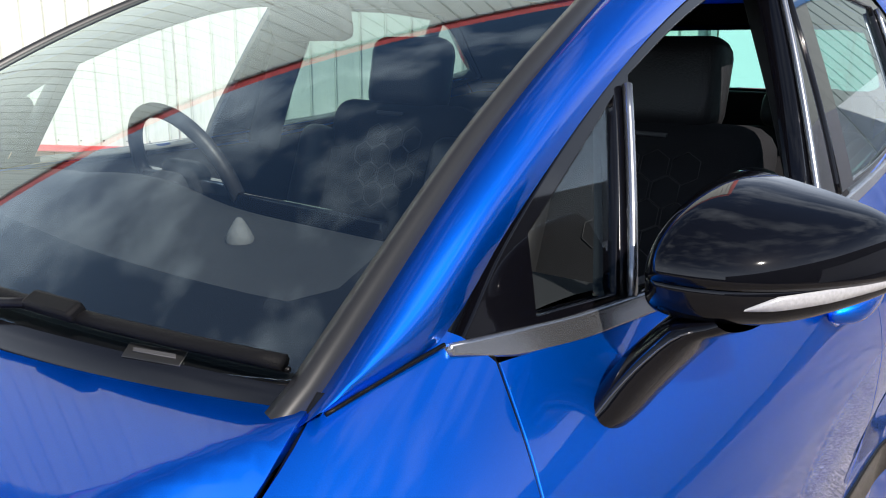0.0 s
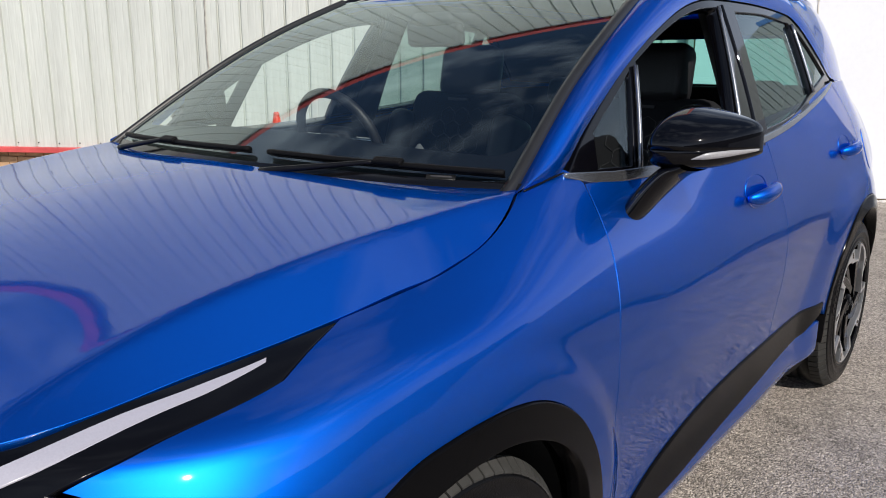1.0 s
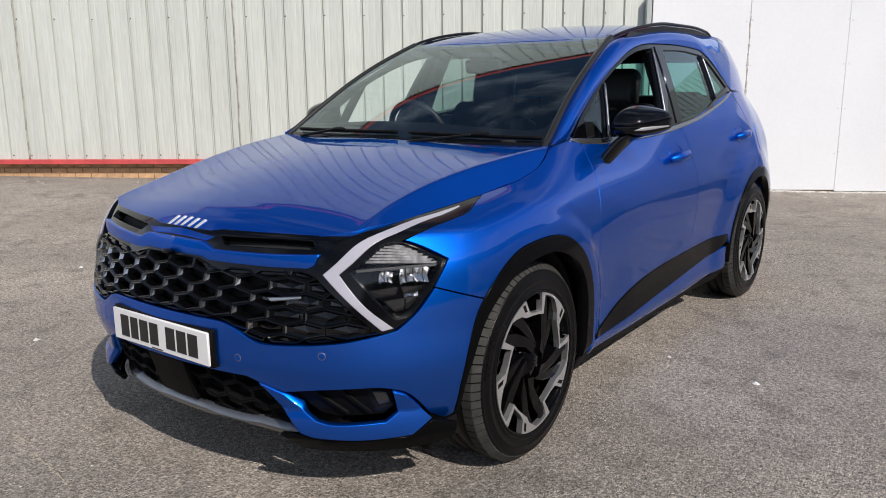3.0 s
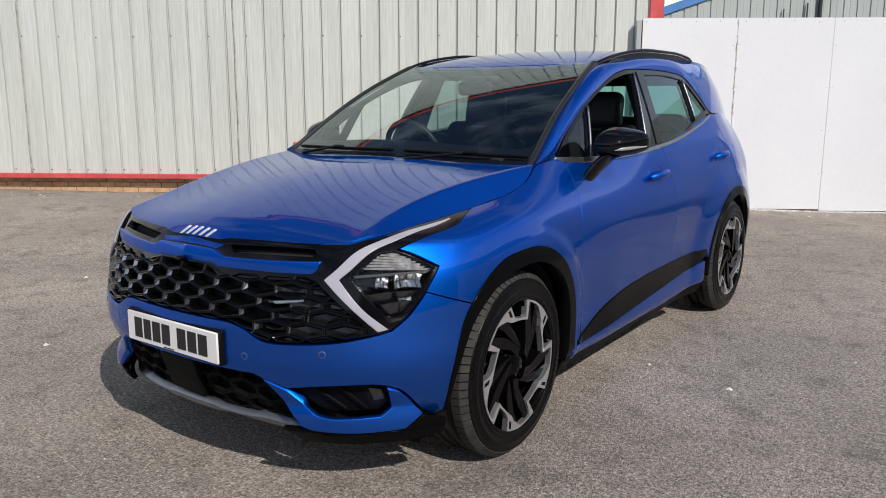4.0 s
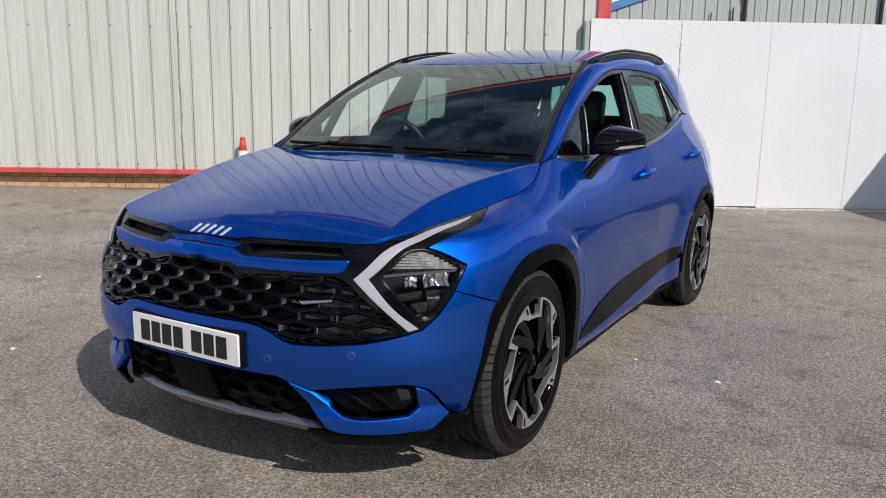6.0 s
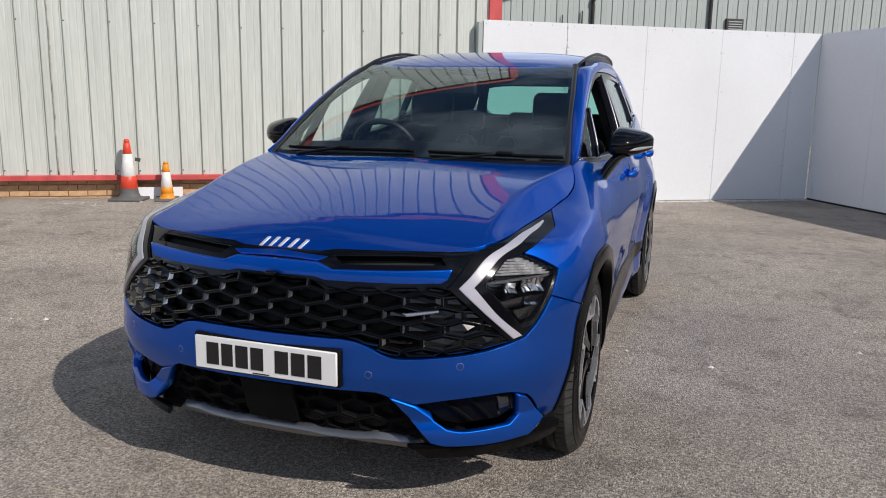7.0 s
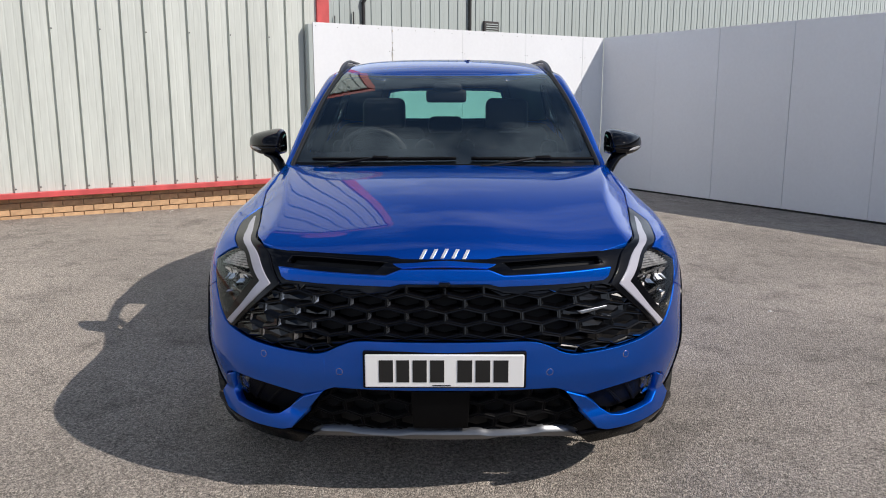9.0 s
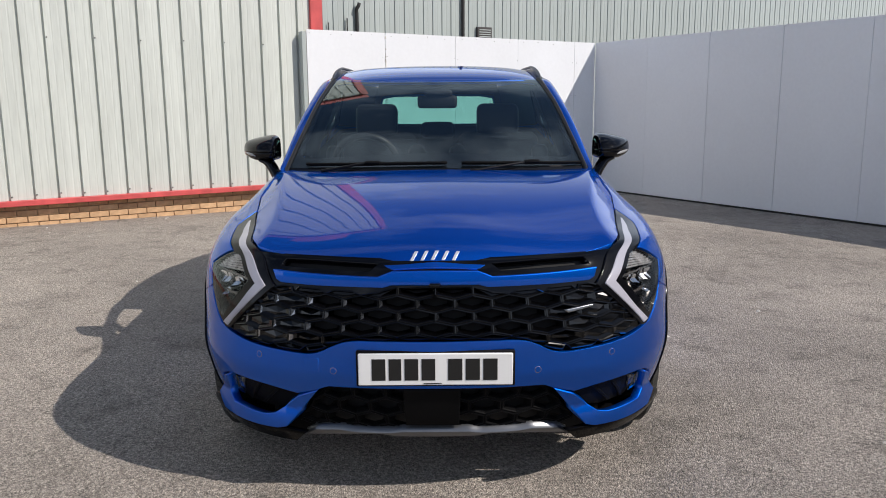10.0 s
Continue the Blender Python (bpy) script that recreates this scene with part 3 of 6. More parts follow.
def asphalt():
    """Worn tarmac: pale and dark aggregate, patches of wear, a few oil-dark stains, a knobbly relief."""
    m = shade("worn_asphalt", (0.298, 0.264, 0.229), 0.9, vary=0.26, scale=0.75, rough_vary=0.08)
    n, l = m.node_tree.nodes, m.node_tree.links
    p = n["Principled BSDF"]
    place = n.new("ShaderNodeTexCoord")
    base = p.inputs["Base Color"].links[0].from_socket
    height = None
    for kind, size, lo, hi, low, high in (("noise", 60.0, 0.36, 0.66, 0.68, 1.26), ("cells", 185.0, 0.0, 0.85, 0.32, 1.66), ("noise", 24.0, 0.56, 0.70, 1.0, 0.66), ("noise", 4.2, 0.52, 0.68, 1.04, 0.70), ("noise", 1.5, 0.53, 0.66, 1.05, 0.70)):
        t = n.new("ShaderNodeTexNoise" if kind == "noise" else "ShaderNodeTexVoronoi")
        t.inputs["Scale"].default_value = size
        if kind == "noise" and size < 30:
            t.inputs["Detail"].default_value, t.inputs["Roughness"].default_value = 6.0, 0.68
        l.new(place.outputs["Object"], t.inputs["Vector"])
        r = n.new("ShaderNodeMapRange")
        r.inputs["From Min"].default_value, r.inputs["From Max"].default_value = lo, hi
        r.inputs["To Min"].default_value, r.inputs["To Max"].default_value = low, high
        l.new(t.outputs["Fac"] if kind == "noise" else t.outputs["Color"], r.inputs["Value"])
        mul = n.new("ShaderNodeMixRGB")
        mul.blend_type = "MULTIPLY"
        mul.inputs["Fac"].default_value = 1.0
        l.new(base, mul.inputs["Color1"])
        l.new(r.outputs["Result"], mul.inputs["Color2"])
        base = mul.outputs["Color"]
        if kind == "cells":
            height = t.outputs["Distance"]
    # darker stretch of asphalt before the car, with a ragged rim
    away = n.new("ShaderNodeVectorMath")
    away.operation = "DISTANCE"
    away.inputs[1].default_value = (1.7, -1.6, 0.0)
    ragged = n.new("ShaderNodeTexNoise")
    ragged.inputs["Scale"].default_value, ragged.inputs["Detail"].default_value = 0.9, 5.0
    add, zone, mul = n.new("ShaderNodeMath"), n.new("ShaderNodeMapRange"), n.new("ShaderNodeMixRGB")
    add.operation = "MULTIPLY_ADD"
    add.inputs[1].default_value = 3.2
    zone.inputs["From Min"].default_value, zone.inputs["From Max"].default_value = 2.6, 5.2
    zone.inputs["To Min"].default_value, zone.inputs["To Max"].default_value = 0.78, 1.04
    mul.blend_type = "MULTIPLY"
    mul.inputs["Fac"].default_value = 1.0
    l.new(place.outputs["Object"], away.inputs[0])
    l.new(place.outputs["Object"], ragged.inputs["Vector"])
    l.new(ragged.outputs["Fac"], add.inputs[0])
    l.new(away.outputs["Value"], add.inputs[2])
    l.new(add.outputs["Value"], zone.inputs["Value"])
    l.new(base, mul.inputs["Color1"])
    l.new(zone.outputs["Result"], mul.inputs["Color2"])
    l.new(mul.outputs["Color"], p.inputs["Base Color"])
    stones = n.new("ShaderNodeTexVoronoi")
    stones.inputs["Scale"].default_value = 150.0
    l.new(place.outputs["Object"], stones.inputs["Vector"])
    b = n.new("ShaderNodeBump")
    b.inputs["Strength"].default_value, b.inputs["Distance"].default_value = 1.0, 0.007
    b.invert = True
    l.new(stones.outputs["Distance"], b.inputs["Height"])
    l.new(b.outputs["Normal"], p.inputs["Normal"])
    return m


ASPHALT = asphalt()


def build_ground():
    xs = np.concatenate([[-400, -120, -50, -25], np.arange(-14, 10.1, 0.5), [16, 25, 50, 120, 400]])
    ys = np.concatenate([[-400, -120, -50, -25, -12], np.arange(-6, 14.1, 0.5), [18, 25, 50, 120, 400]])
    verts = [(x, y, ground_z(x, y) if abs(x) < 20 and abs(y) < 20 else ground_z(max(-14, min(10, x)), max(-6, min(14, y)))) for y in ys for x in xs]
    n = len(xs)
    faces = [(j * n + i, j * n + i + 1, (j + 1) * n + i + 1, (j + 1) * n + i) for j in range(len(ys) - 1) for i in range(n - 1)]
    g = part("ground", mesh_of("ground", verts, faces, ASPHALT))
    tagged(g, "worn grey-brown asphalt yard with dark patches", "ground", kind="structure")


build_ground()

CLAD = shade("pale_painted_cladding", (0.52, 0.545, 0.505), 0.5, vary=0.10, scale=1.3, fine=0.08, fine_scale=14, stretch=(3.0, 3.0, 0.25), rough_vary=0.1)
RED = shade("faded_red_flashing", (0.52, 0.075, 0.075), 0.5, vary=0.25, scale=5)
BRICK = shade("sandy_brick", (0.50, 0.32, 0.18), 0.85, vary=0.2, scale=14, bump=0.002, bump_scale=180, random_vary=0.12)
MORTAR = shade("mortar", (0.46, 0.34, 0.22), 0.95, vary=0.2, scale=30, bump=0.002, bump_scale=200)
BOARD = shade("white_painted_board", (0.69, 0.705, 0.73), 0.6, vary=0.045, scale=0.7, fine=0.02, fine_scale=22, bump=0.0006, bump_scale=60, random_vary=0.012, everywhere=True)
GREY_CLAD = shade("grey_green_cladding", (0.36, 0.40, 0.39), 0.5, vary=0.08, scale=0.8, stretch=(3, 3, 0.3))
# black for the shed's pipes and for the shade painted below the boards
PIPE_SHADE_BLACK = shade("pipe_and_gap_shade_black", (0.02, 0.02, 0.02), 0.7)

WALL_H = 7.9
RIB = 0.26


def ribbed(name, material, length, height, pitch, depth, m, label, groove=0.034):
    """Profiled steel sheet: flat pans with narrow dark folded grooves and a shallow crown, as one bent skin with thickness."""
    xs, ds = [], []
    k = int(length / pitch)
    for i in range(k):
        x = i * pitch
        for a, d in ((0.0, 0.0), (0.004, -depth), (groove - 0.004, -depth), (groove, 0.0), (pitch * 0.36, 0.0), (pitch * 0.38, -0.0015), (pitch * 0.42, -0.0015), (pitch * 0.44, 0.0),
                     (pitch * 0.70, 0.0), (pitch * 0.72, -0.0015), (pitch * 0.76, -0.0015), (pitch * 0.78, 0.0)):
            xs.append(x + a)
            ds.append(d)
    xs.append(k * pitch)
    ds.append(0.0)
    verts = [m @ Vector((x, -d, z)) for z in (0, height) for x, d in zip(xs, ds)]
    n = len(xs)
    faces = [(i, i + 1, n + i + 1, n + i) for i in range(n - 1)]
    return part(name, mesh_of(name, verts, faces, material, False), None, None, label)


def build_clad_wall():
    length = 24.141
    m = Matrix.Translation(yard(-length, 0.0, 0.0)) @ pose(0, 0, 0, 0, 0, WALL_TURN)
    base_z = 0.30
    core = part("wall_west", block(0, length - 0.02, 0.105, 0.30, -0.2, WALL_H - 0.05, m=m), MORTAR)
    tagged(core, "pale cream profiled metal cladding wall over a brick plinth", "wall", kind="structure")
    skin = ribbed("cladding_sheet", CLAD, 93 * RIB + 0.001, WALL_H - base_z, RIB, 0.035, m @ pose(0, 0.012, base_z), "")
    under(skin, core)
    rail = block(0, length, -0.055, 0.05, base_z - 0.045, base_z + 0.02, 0.006, m)
    part("base_rail", rail, RED, core, "faded red metal drip flashing")
    part("roof_flashing", block(0, length + 0.06, -0.10, 0.32, WALL_H - 0.06, WALL_H + 0.16, 0.01, m), RED, core, "red roof edge flashing")
    part("corner_trim", block(length - 0.02, length + 0.16, -0.03, 0.34, 0.2, WALL_H - 0.06, 0.006, m), RED, core, "red metal corner flashing")
    return core, m


WALL, WALL_M = build_clad_wall()

BOARD_W, BOARD_TOP = 1.22, 2.39


def build_boards():
    """Painted hoarding sheets behind the car and, from the corner, down the other side."""
    back = None
    s0 = -0.12
    mesh = {}
    def sheet_mesh(w, h):
        key = (round(w, 3), round(h, 3))
        if key not in mesh:
            me = bpy.data.meshes.new("board")
            bm = block(0.002, w - 0.002, 0, 0.018, 0, h, 0.002, segments=1)
            bm.to_mesh(me)
            bm.free()
            me.materials.append(BOARD)
            mesh[key] = me
        return mesh[key]
    for name, start, turn, widths, slope in (("wall_north", yard(s0, 0.10), WALL_TURN, [BOARD_W] * 4 + [0.47], 0.0),
                                       ("wall_east", None, None, [BOARD_W] * 9, 0.0)):
        if start is None:
            start, turn = EAST_START, EAST_TURN
        m = Matrix.Translation(start) @ pose(0, 0, 0, 0, 0, turn)
        total = sum(widths)
        wall = part(name, block(0, total, 0.03, 0.09, -0.2, BOARD_TOP - 0.02, m=m), MORTAR)
        tagged(wall, "white painted timber hoarding boards", "wall", kind="structure")
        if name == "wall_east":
            # dark strip put in as the shade of the gap below the boards
            part("base_gap_shade", block(0, total, 0.022, 0.05, -0.35, -0.02, 0.004, m), PIPE_SHADE_BLACK, wall, "dark strip for the shade in the gap below the boards")
        x = 0.0
        for w in widths:
            q = m @ Vector((x + w / 2, 0, 0))
            gz = ground_z(q.x, q.y) + (0.012 if name == "wall_north" else 0.03)
            ob = new("board", sheet_mesh(w, BOARD_TOP - gz))
            under(ob, wall)
            ob.matrix_basis = m @ pose(x, random.uniform(-0.003, 0.003), gz, 0, 0, random.uniform(-0.1, 0.1))
            x += w


EAST_START = yard(5.23, 0.11)
EAST_TURN = math.degrees(math.atan2(-0.855, 0.52))
build_boards()


SHED_O = -12.2


def build_far_building():
    """Grey-green clad shed beyond the hoarding: its gable rises from a low eave under a blue verge."""
    m = Matrix.Translation(yard(0.0, SHED_O, 0.0)) @ pose(0, 0, 0, 0, 0, WALL_TURN)
    eave, ridge, far = 2.6, 16.0, 46.0
    top = lambda s: 3.60 + 0.345 * (s - eave) if s < ridge else 3.60 + 0.345 * (ridge - eave)
    outline = [(eave, -0.2), (far, -0.2), (far, top(far)), (ridge, top(ridge)), (eave, top(eave))]
    n = len(outline)
    verts = [m @ Vector((s, y, z)) for y in (0.08, 12.0) for s, z in outline]
    faces = [tuple(range(n)), tuple(range(2 * n - 1, n - 1, -1))] + [(i, i + n, (i + 1) % n + n, (i + 1) % n) for i in range(n)]
    shed = part("far_shed_wall", mesh_of("far_shed_wall", verts, faces, GREY_CLAD, False))
    tagged(shed, "grey-green metal clad industrial shed beyond the hoarding", "building")
    # bent cladding skin under the slope of the verge
    xs, ds = [], []
    pitch = 0.36
    for i in range(int((far - eave) / pitch)):
        for a, d in ((0.0, 0.0), (0.008, 0.032), (0.05, 0.032), (0.058, 0.0), (pitch * 0.5, 0.0), (pitch * 0.52, 0.006), (pitch * 0.58, 0.006), (pitch * 0.6, 0.0)):
            xs.append(eave + i * pitch + a)
            ds.append(d)
    k = len(xs)
    verts = [m @ Vector((s, d, z)) for zi in (0, 1) for s, d in zip(xs, ds) for z in ((0.0, top(s))[zi],)]
    part("shed_cladding", mesh_of("shed_cladding", verts, [(i, i + 1, k + i + 1, k + i) for i in range(k - 1)], GREY_CLAD, False), None, shed)
    run, rise = ridge - eave, top(ridge) - top(eave)
    length = math.hypot(run, rise)
    mv = m @ Matrix.Translation((eave, 0, top(eave))) @ pose(0, 0, 0, 0, -math.degrees(math.atan2(rise, run)), 0)
    part("roof_verge", block(-0.3, length, -0.06, 0.12, -0.02, 0.20, 0.01, mv), VERGE_BLUE, shed, "blue metal roof verge")
    return m


VERGE_BLUE = shade("blue_roof_verge", (0.06, 0.20, 0.48), 0.5, vary=0.1, scale=2)
SHED_M = build_far_building()


def build_other_sides():
    """Unseen plain walls, added behind and beside the camera's way to darken reflections."""
    for name, x0, x1, y0, y1, h in (("wall_south_added", -30, 30, -26, -24, 4.5), ("wall_side_added", 18, 20, -24, 26, 8.5)):
        w = part(name, block(x0, x1, y0, y1, -0.2, h), YARD_GREY)
        tagged(w, "plain grey wall, unseen, added to darken reflections", "wall", kind="structure")


YARD_GREY = shade("dull_grey_render", (0.16, 0.17, 0.18), 0.7, vary=0.2, scale=0.6, fine=0.1, fine_scale=6)
build_other_sides()


# ---- the car
car = thing("car", 0, 1.34, 0, "metallic blue family SUV parked on the asphalt, front window lowered", "car")
ay = lambda y: float(at_y(y))
fl = lambda pts: [(ay(y), v) for y, v in pts]

ARCH_OUT = [(-0.428, -0.06), (-0.424, 0.05), (-0.405, 0.17), (-0.357, 0.295), (-0.245, 0.398), (-0.11, 0.447), (0.03, 0.456), (0.16, 0.438), (0.28, 0.375), (0.37, 0.275), (0.43, 0.15), (0.462, 0.03), (0.472, -0.06)]
ARCH_IN = [(-0.412, -0.06), (-0.408, 0.04), (-0.383, 0.15), (-0.322, 0.262), (-0.208, 0.352), (-0.085, 0.392), (0.03, 0.402), (0.14, 0.38), (0.245, 0.325), (0.325, 0.24), (0.375, 0.13), (0.40, 0.01), (0.405, -0.10)]
HUB_Z, TYRE_R, WHEELBASE = 0.355, 0.36, 2.68


def arch(line, y0):
    return [(ay(y0 + a), HUB_Z + b) for a, b in line]


def build_body():
    st = 0.022
    # bonnet
    edge = smooth_line([(0, -0.792), (0.14, -0.790), (0.165, -0.780), (0.20, -0.755), (0.24, -0.748), (0.42, -0.705), (0.56, -0.655), (0.642, -0.607)], st, tight=(1, 4))
    side_edge = smooth_line([(0.642, -0.607), (0.678, -0.53), (0.714, -0.328), (0.754, -0.104), (0.769, 0.006), (0.783, 0.10), (0.784, 0.175), (0.778, 0.25), (0.760, 0.33), (0.735, 0.395)], st)
    rear = smooth_line([(0.735, 0.395), (0.60, 0.345), (0.45, 0.300), (0.25, 0.260), (0, 0.245)], st)
    panel("bonnet", PAINT, car, hood, halves(np.concatenate([edge[:-1], side_edge[:-1], rear])[1:-1]), step=0.014, deep=0.03, gap=0.0018, lip=0.0006)
    # dark tube under each bonnet edge, standing in for shade in the gap
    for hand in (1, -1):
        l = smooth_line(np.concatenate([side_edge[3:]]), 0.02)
        tube("bonnet_gap_shade", RUBBER, hood(l[:, 0], l[:, 1], -0.011) * (hand, 1, 1), 0.0032, car, sides=6)
    # wings
    top = [(1.052, 0.810), (0.918, 0.876), (1.051, 0.968), (1.249, 1.026), (1.410, 1.132), (1.519, 1.122), (1.615, 1.106), (1.697, 1.1025), (1.767, 1.109), (1.848, 1.1315), (1.910, 1.163), (1.952, 1.205), (2.02, 1.205), (2.075, 1.160), (ay(0.585), 1.115)]
    seam = fl([(0.585, 1.115), (0.545, 0.99), (0.510, 0.885), (0.497, 0.78), (0.490, 0.613), (0.495, 0.45), (0.505, 0.36)])
    ar = arch(ARCH_OUT, 0.0)[::-1]
    low = [(ay(0.505), 0.285), (ay(0.475), 0.285)]
    line = np.concatenate([smooth_line(top, st, tight=(1, 3, 4, 11))[:-1], smooth_line(seam, st)[:-1], smooth_line(seam[-1:] + low, st, tight=(1,))[:-1],
                           smooth_line([low[-1]] + ar[:10], st)[:-1], smooth_line([ar[9], (1.172, 0.672), (0.992, 0.732), (1.052, 0.810)], st, tight=(1, 2))[:-1]])
    wing = both("front_wing", PAINT, car, side, line, step=0.022, gap=0.0018, lip=0.0006)
    # doors
    r_seam = fl([(1.548, 1.132), (1.60, 0.985), (1.634, 0.88), (1.648, 0.72), (1.655, 0.58), (1.656, 0.474)])
    belt = fl([(0.585, 1.115), (0.68, 1.105), (0.80, 1.10), (1.0, 1.108), (1.25, 1.118), (1.548, 1.132)])
    clad_top = fl([(0.520, 0.318), (0.60, 0.345), (0.72, 0.385), (0.87, 0.422), (1.04, 0.446), (1.30, 0.464), (1.656, 0.474)])
    line = np.concatenate([smooth_line(belt, st)[:-1], smooth_line(r_seam, st)[:-1], smooth_line(clad_top[::-1], st)[:-1],
                           smooth_line([clad_top[0]] + seam[-2::-1], st)[:-1]])
    front_door = both("front_door", PAINT, car, side, line, step=0.022, gap=0.0018, lip=0.0006)
    rear_edge = fl([(2.47, 1.275), (2.60, 1.17), (2.672, 1.05), (2.69, 0.95), (2.668, 0.86), (2.60, 0.815)])
    belt2 = fl([(1.548, 1.132), (1.70, 1.145), (1.85, 1.165), (2.05, 1.20), (2.25, 1.24), (2.47, 1.275)])
    ar2 = arch(ARCH_OUT, WHEELBASE)
    clad2 = fl([(2.205, 0.470), (2.0, 0.476), (1.656, 0.474)])
    line = np.concatenate([smooth_line(belt2, st)[:-1], smooth_line(rear_edge, st)[:-1], smooth_line([rear_edge[-1]] + ar2[5:0:-1] + clad2, st, tight=(1, 6))[:-1], smooth_line(r_seam[::-1], st)[:-1]])
    rear_door = both("rear_door", PAINT, car, side, line, step=0.022, gap=0.0018, lip=0.0006)
    # dark tubes laid in the door gaps in place of their shade
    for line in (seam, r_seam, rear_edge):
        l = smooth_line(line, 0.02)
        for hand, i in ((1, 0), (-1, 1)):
            tube("door_gap_shade", RUBBER, side(l[:, 0], l[:, 1], -0.0075) * (hand, 1, 1), 0.0055, (front_door if line is seam else rear_door)[i], sides=6)
    # quarter panels and tail
    line = np.concatenate([smooth_line(fl([(2.47, 1.275), (2.8, 1.28), (3.2, 1.28), (3.45, 1.28)]), st)[:-1], smooth_line([(ay(3.45), 1.28), (ay(3.45), 0.30), (ay(3.16), 0.30)], st, tight=(1,))[:-1],
                           smooth_line([(ay(3.16), 0.30)] + ar2[::-1][:8], st)[:-1], smooth_line([ar2[::-1][7]] + rear_edge[::-1], st, tight=(1,))[:-1]])
    both("rear_quarter_panel", PAINT, car, side, line, step=0.04)
    # sills and door cladding
    clad = np.concatenate([smooth_line(clad_top + clad2[1::-1], st)[:-1], smooth_line([clad2[0]] + fl([(2.19, 0.43), (2.05, 0.385), (1.64, 0.357), (1.17, 0.325), (0.75, 0.298), (0.56, 0.292), (0.52, 0.318)]), st, tight=(1, 2, 6))[:-1]])
    both("door_cladding", ARCH_BLACK, car, side, clad, "gloss black door cladding", step=0.03, gap=0.001, lift=0.006)
    sill = np.concatenate([smooth_line(fl([(0.49, 0.29), (0.75, 0.30), (1.17, 0.328), (1.64, 0.36), (2.05, 0.39), (2.2, 0.40)]), st)[:-1], smooth_line(fl([(2.2, 0.40), (2.2, 0.27), (1.4, 0.24), (0.49, 0.235), (0.49, 0.29)]), st, tight=(1, 3))[:-1]])
    both("sill", PAINT, car, side, sill, step=0.03, lift=0.002)
    under_sill = straight(fl([(0.44, 0.236), (2.25, 0.262), (2.25, 0.19), (0.44, 0.17)]), 0.04)
    both("sill_underside", PLASTIC, car, side, under_sill, step=0.05, lift=-0.012)
    # arch mouldings
    for y0 in (0.0, WHEELBASE):
        ring = np.concatenate([smooth_line(arch(ARCH_OUT, y0), st), smooth_line(arch(ARCH_IN, y0)[::-1], st)])
        both("arch_moulding", ARCH_BLACK, car, side, ring, "gloss black arch moulding", step=0.03, gap=0.0, lift=0.006, deep=0.045)
    # bumper
    seam_b = [(0.995, 0.729), (1.170, 0.671)]
    arch_f = arch(ARCH_OUT, 0.0)
    top_r = smooth_line([(0.0, 0.617), (0.25, 0.618), (0.31, 0.612), (0.36, 0.592), (0.40, 0.572), (0.45, 0.562), (0.56, 0.567), (0.70, 0.580), (0.80, 0.597), (0.87, 0.612)], st)
    lamp_r = smooth_line([(0.87, 0.612), (0.93, 0.658), (0.995, 0.729)], st)
    arch_r = smooth_line([(1.170, 0.671)] + arch_f[2::-1], st)
    low_r = smooth_line([arch_f[0], (1.045, 0.285), (0.988, 0.314), (0.895, 0.410), (0.846, 0.428)], st, tight=(1, 2))
    fog_r = smooth_line([(0.846, 0.428), (0.80, 0.435), (0.62, 0.424), (0.50, 0.405), (0.41, 0.432), (0.375, 0.446), (0.0, 0.449)], st, tight=(3,))
    half = np.concatenate([top_r[:-1], lamp_r[:-1], smooth_line(seam_b, st)[:-1], arch_r[:-1], low_r[:-1], fog_r])
    panel("front_bumper", PAINT, car, side, halves(half[1:-1]), step=0.028, gap=0.0012, lip=0.0006)
    # blades
    blade = np.concatenate([smooth_line([(0.412, 0.431), (0.50, 0.398), (0.56, 0.352), (0.605, 0.322), (0.66, 0.312), (0.83, 0.318), (0.868, 0.345), (0.848, 0.421)], st * 0.7, tight=(1, 3, 5, 6))[:-1],
                            smooth_line([(0.848, 0.421), (0.893, 0.404), (0.984, 0.312), (0.915, 0.264), (0.75, 0.258), (0.60, 0.262), (0.55, 0.274), (0.412, 0.431)], st * 0.7, tight=(1, 2, 3, 6))[:-1]])
    shelf = lambda u, v, lift=0.0: side(u, v, lift + np.clip(0.62 * (0.352 - np.asarray(v, float)), 0.0, 0.060))
    both("bumper_blade", PAINT, car, shelf, blade, step=0.022, lift=0.006, deep=0.03)
    lip = straight([(0.47, 0.262), (0.56, 0.268), (0.76, 0.256), (0.91, 0.26), (0.984, 0.304), (1.075, 0.28), (1.07, 0.215), (0.95, 0.20), (0.54, 0.20)], 0.025)
    both("bumper_lip", ARCH_BLACK, car, shelf, lip, "black lower bumper lip", step=0.025, lift=-0.002)
    skid = [(0.0, 0.270), (0.12, 0.269), (0.16, 0.261), (0.30, 0.259), (0.36, 0.266), (0.468, 0.252), (0.535, 0.212), (0.36, 0.238), (0.2, 0.250), (0.14, 0.240), (0, 0.240)]
    panel("skid_plate", SILVER, car, side, halves(smooth_line(skid, 0.015, tight=(1, 2, 4, 5, 6))[1:-1]), "silver painted skid plate", step=0.022, lift=0.012, deep=0.03)
    # roof and its sides
    front = smooth_line([(0, 1.125), (0.3, 1.15), (0.5, 1.20), (0.605, 1.245)], 0.04)
    rim = smooth_line([(0.605, 1.245), (0.61, 1.6), (0.605, 2.2), (0.592, 2.7), (0.545, 3.05), (0.485, 3.28)], 0.04)
    tail = smooth_line([(0.485, 3.28), (0.28, 3.33), (0, 3.34)], 0.04)
    panel("roof", PAINT, car, roof, halves(np.concatenate([front[:-1], rim[:-1], tail])[1:-1]), step=0.05, gap=0.0)
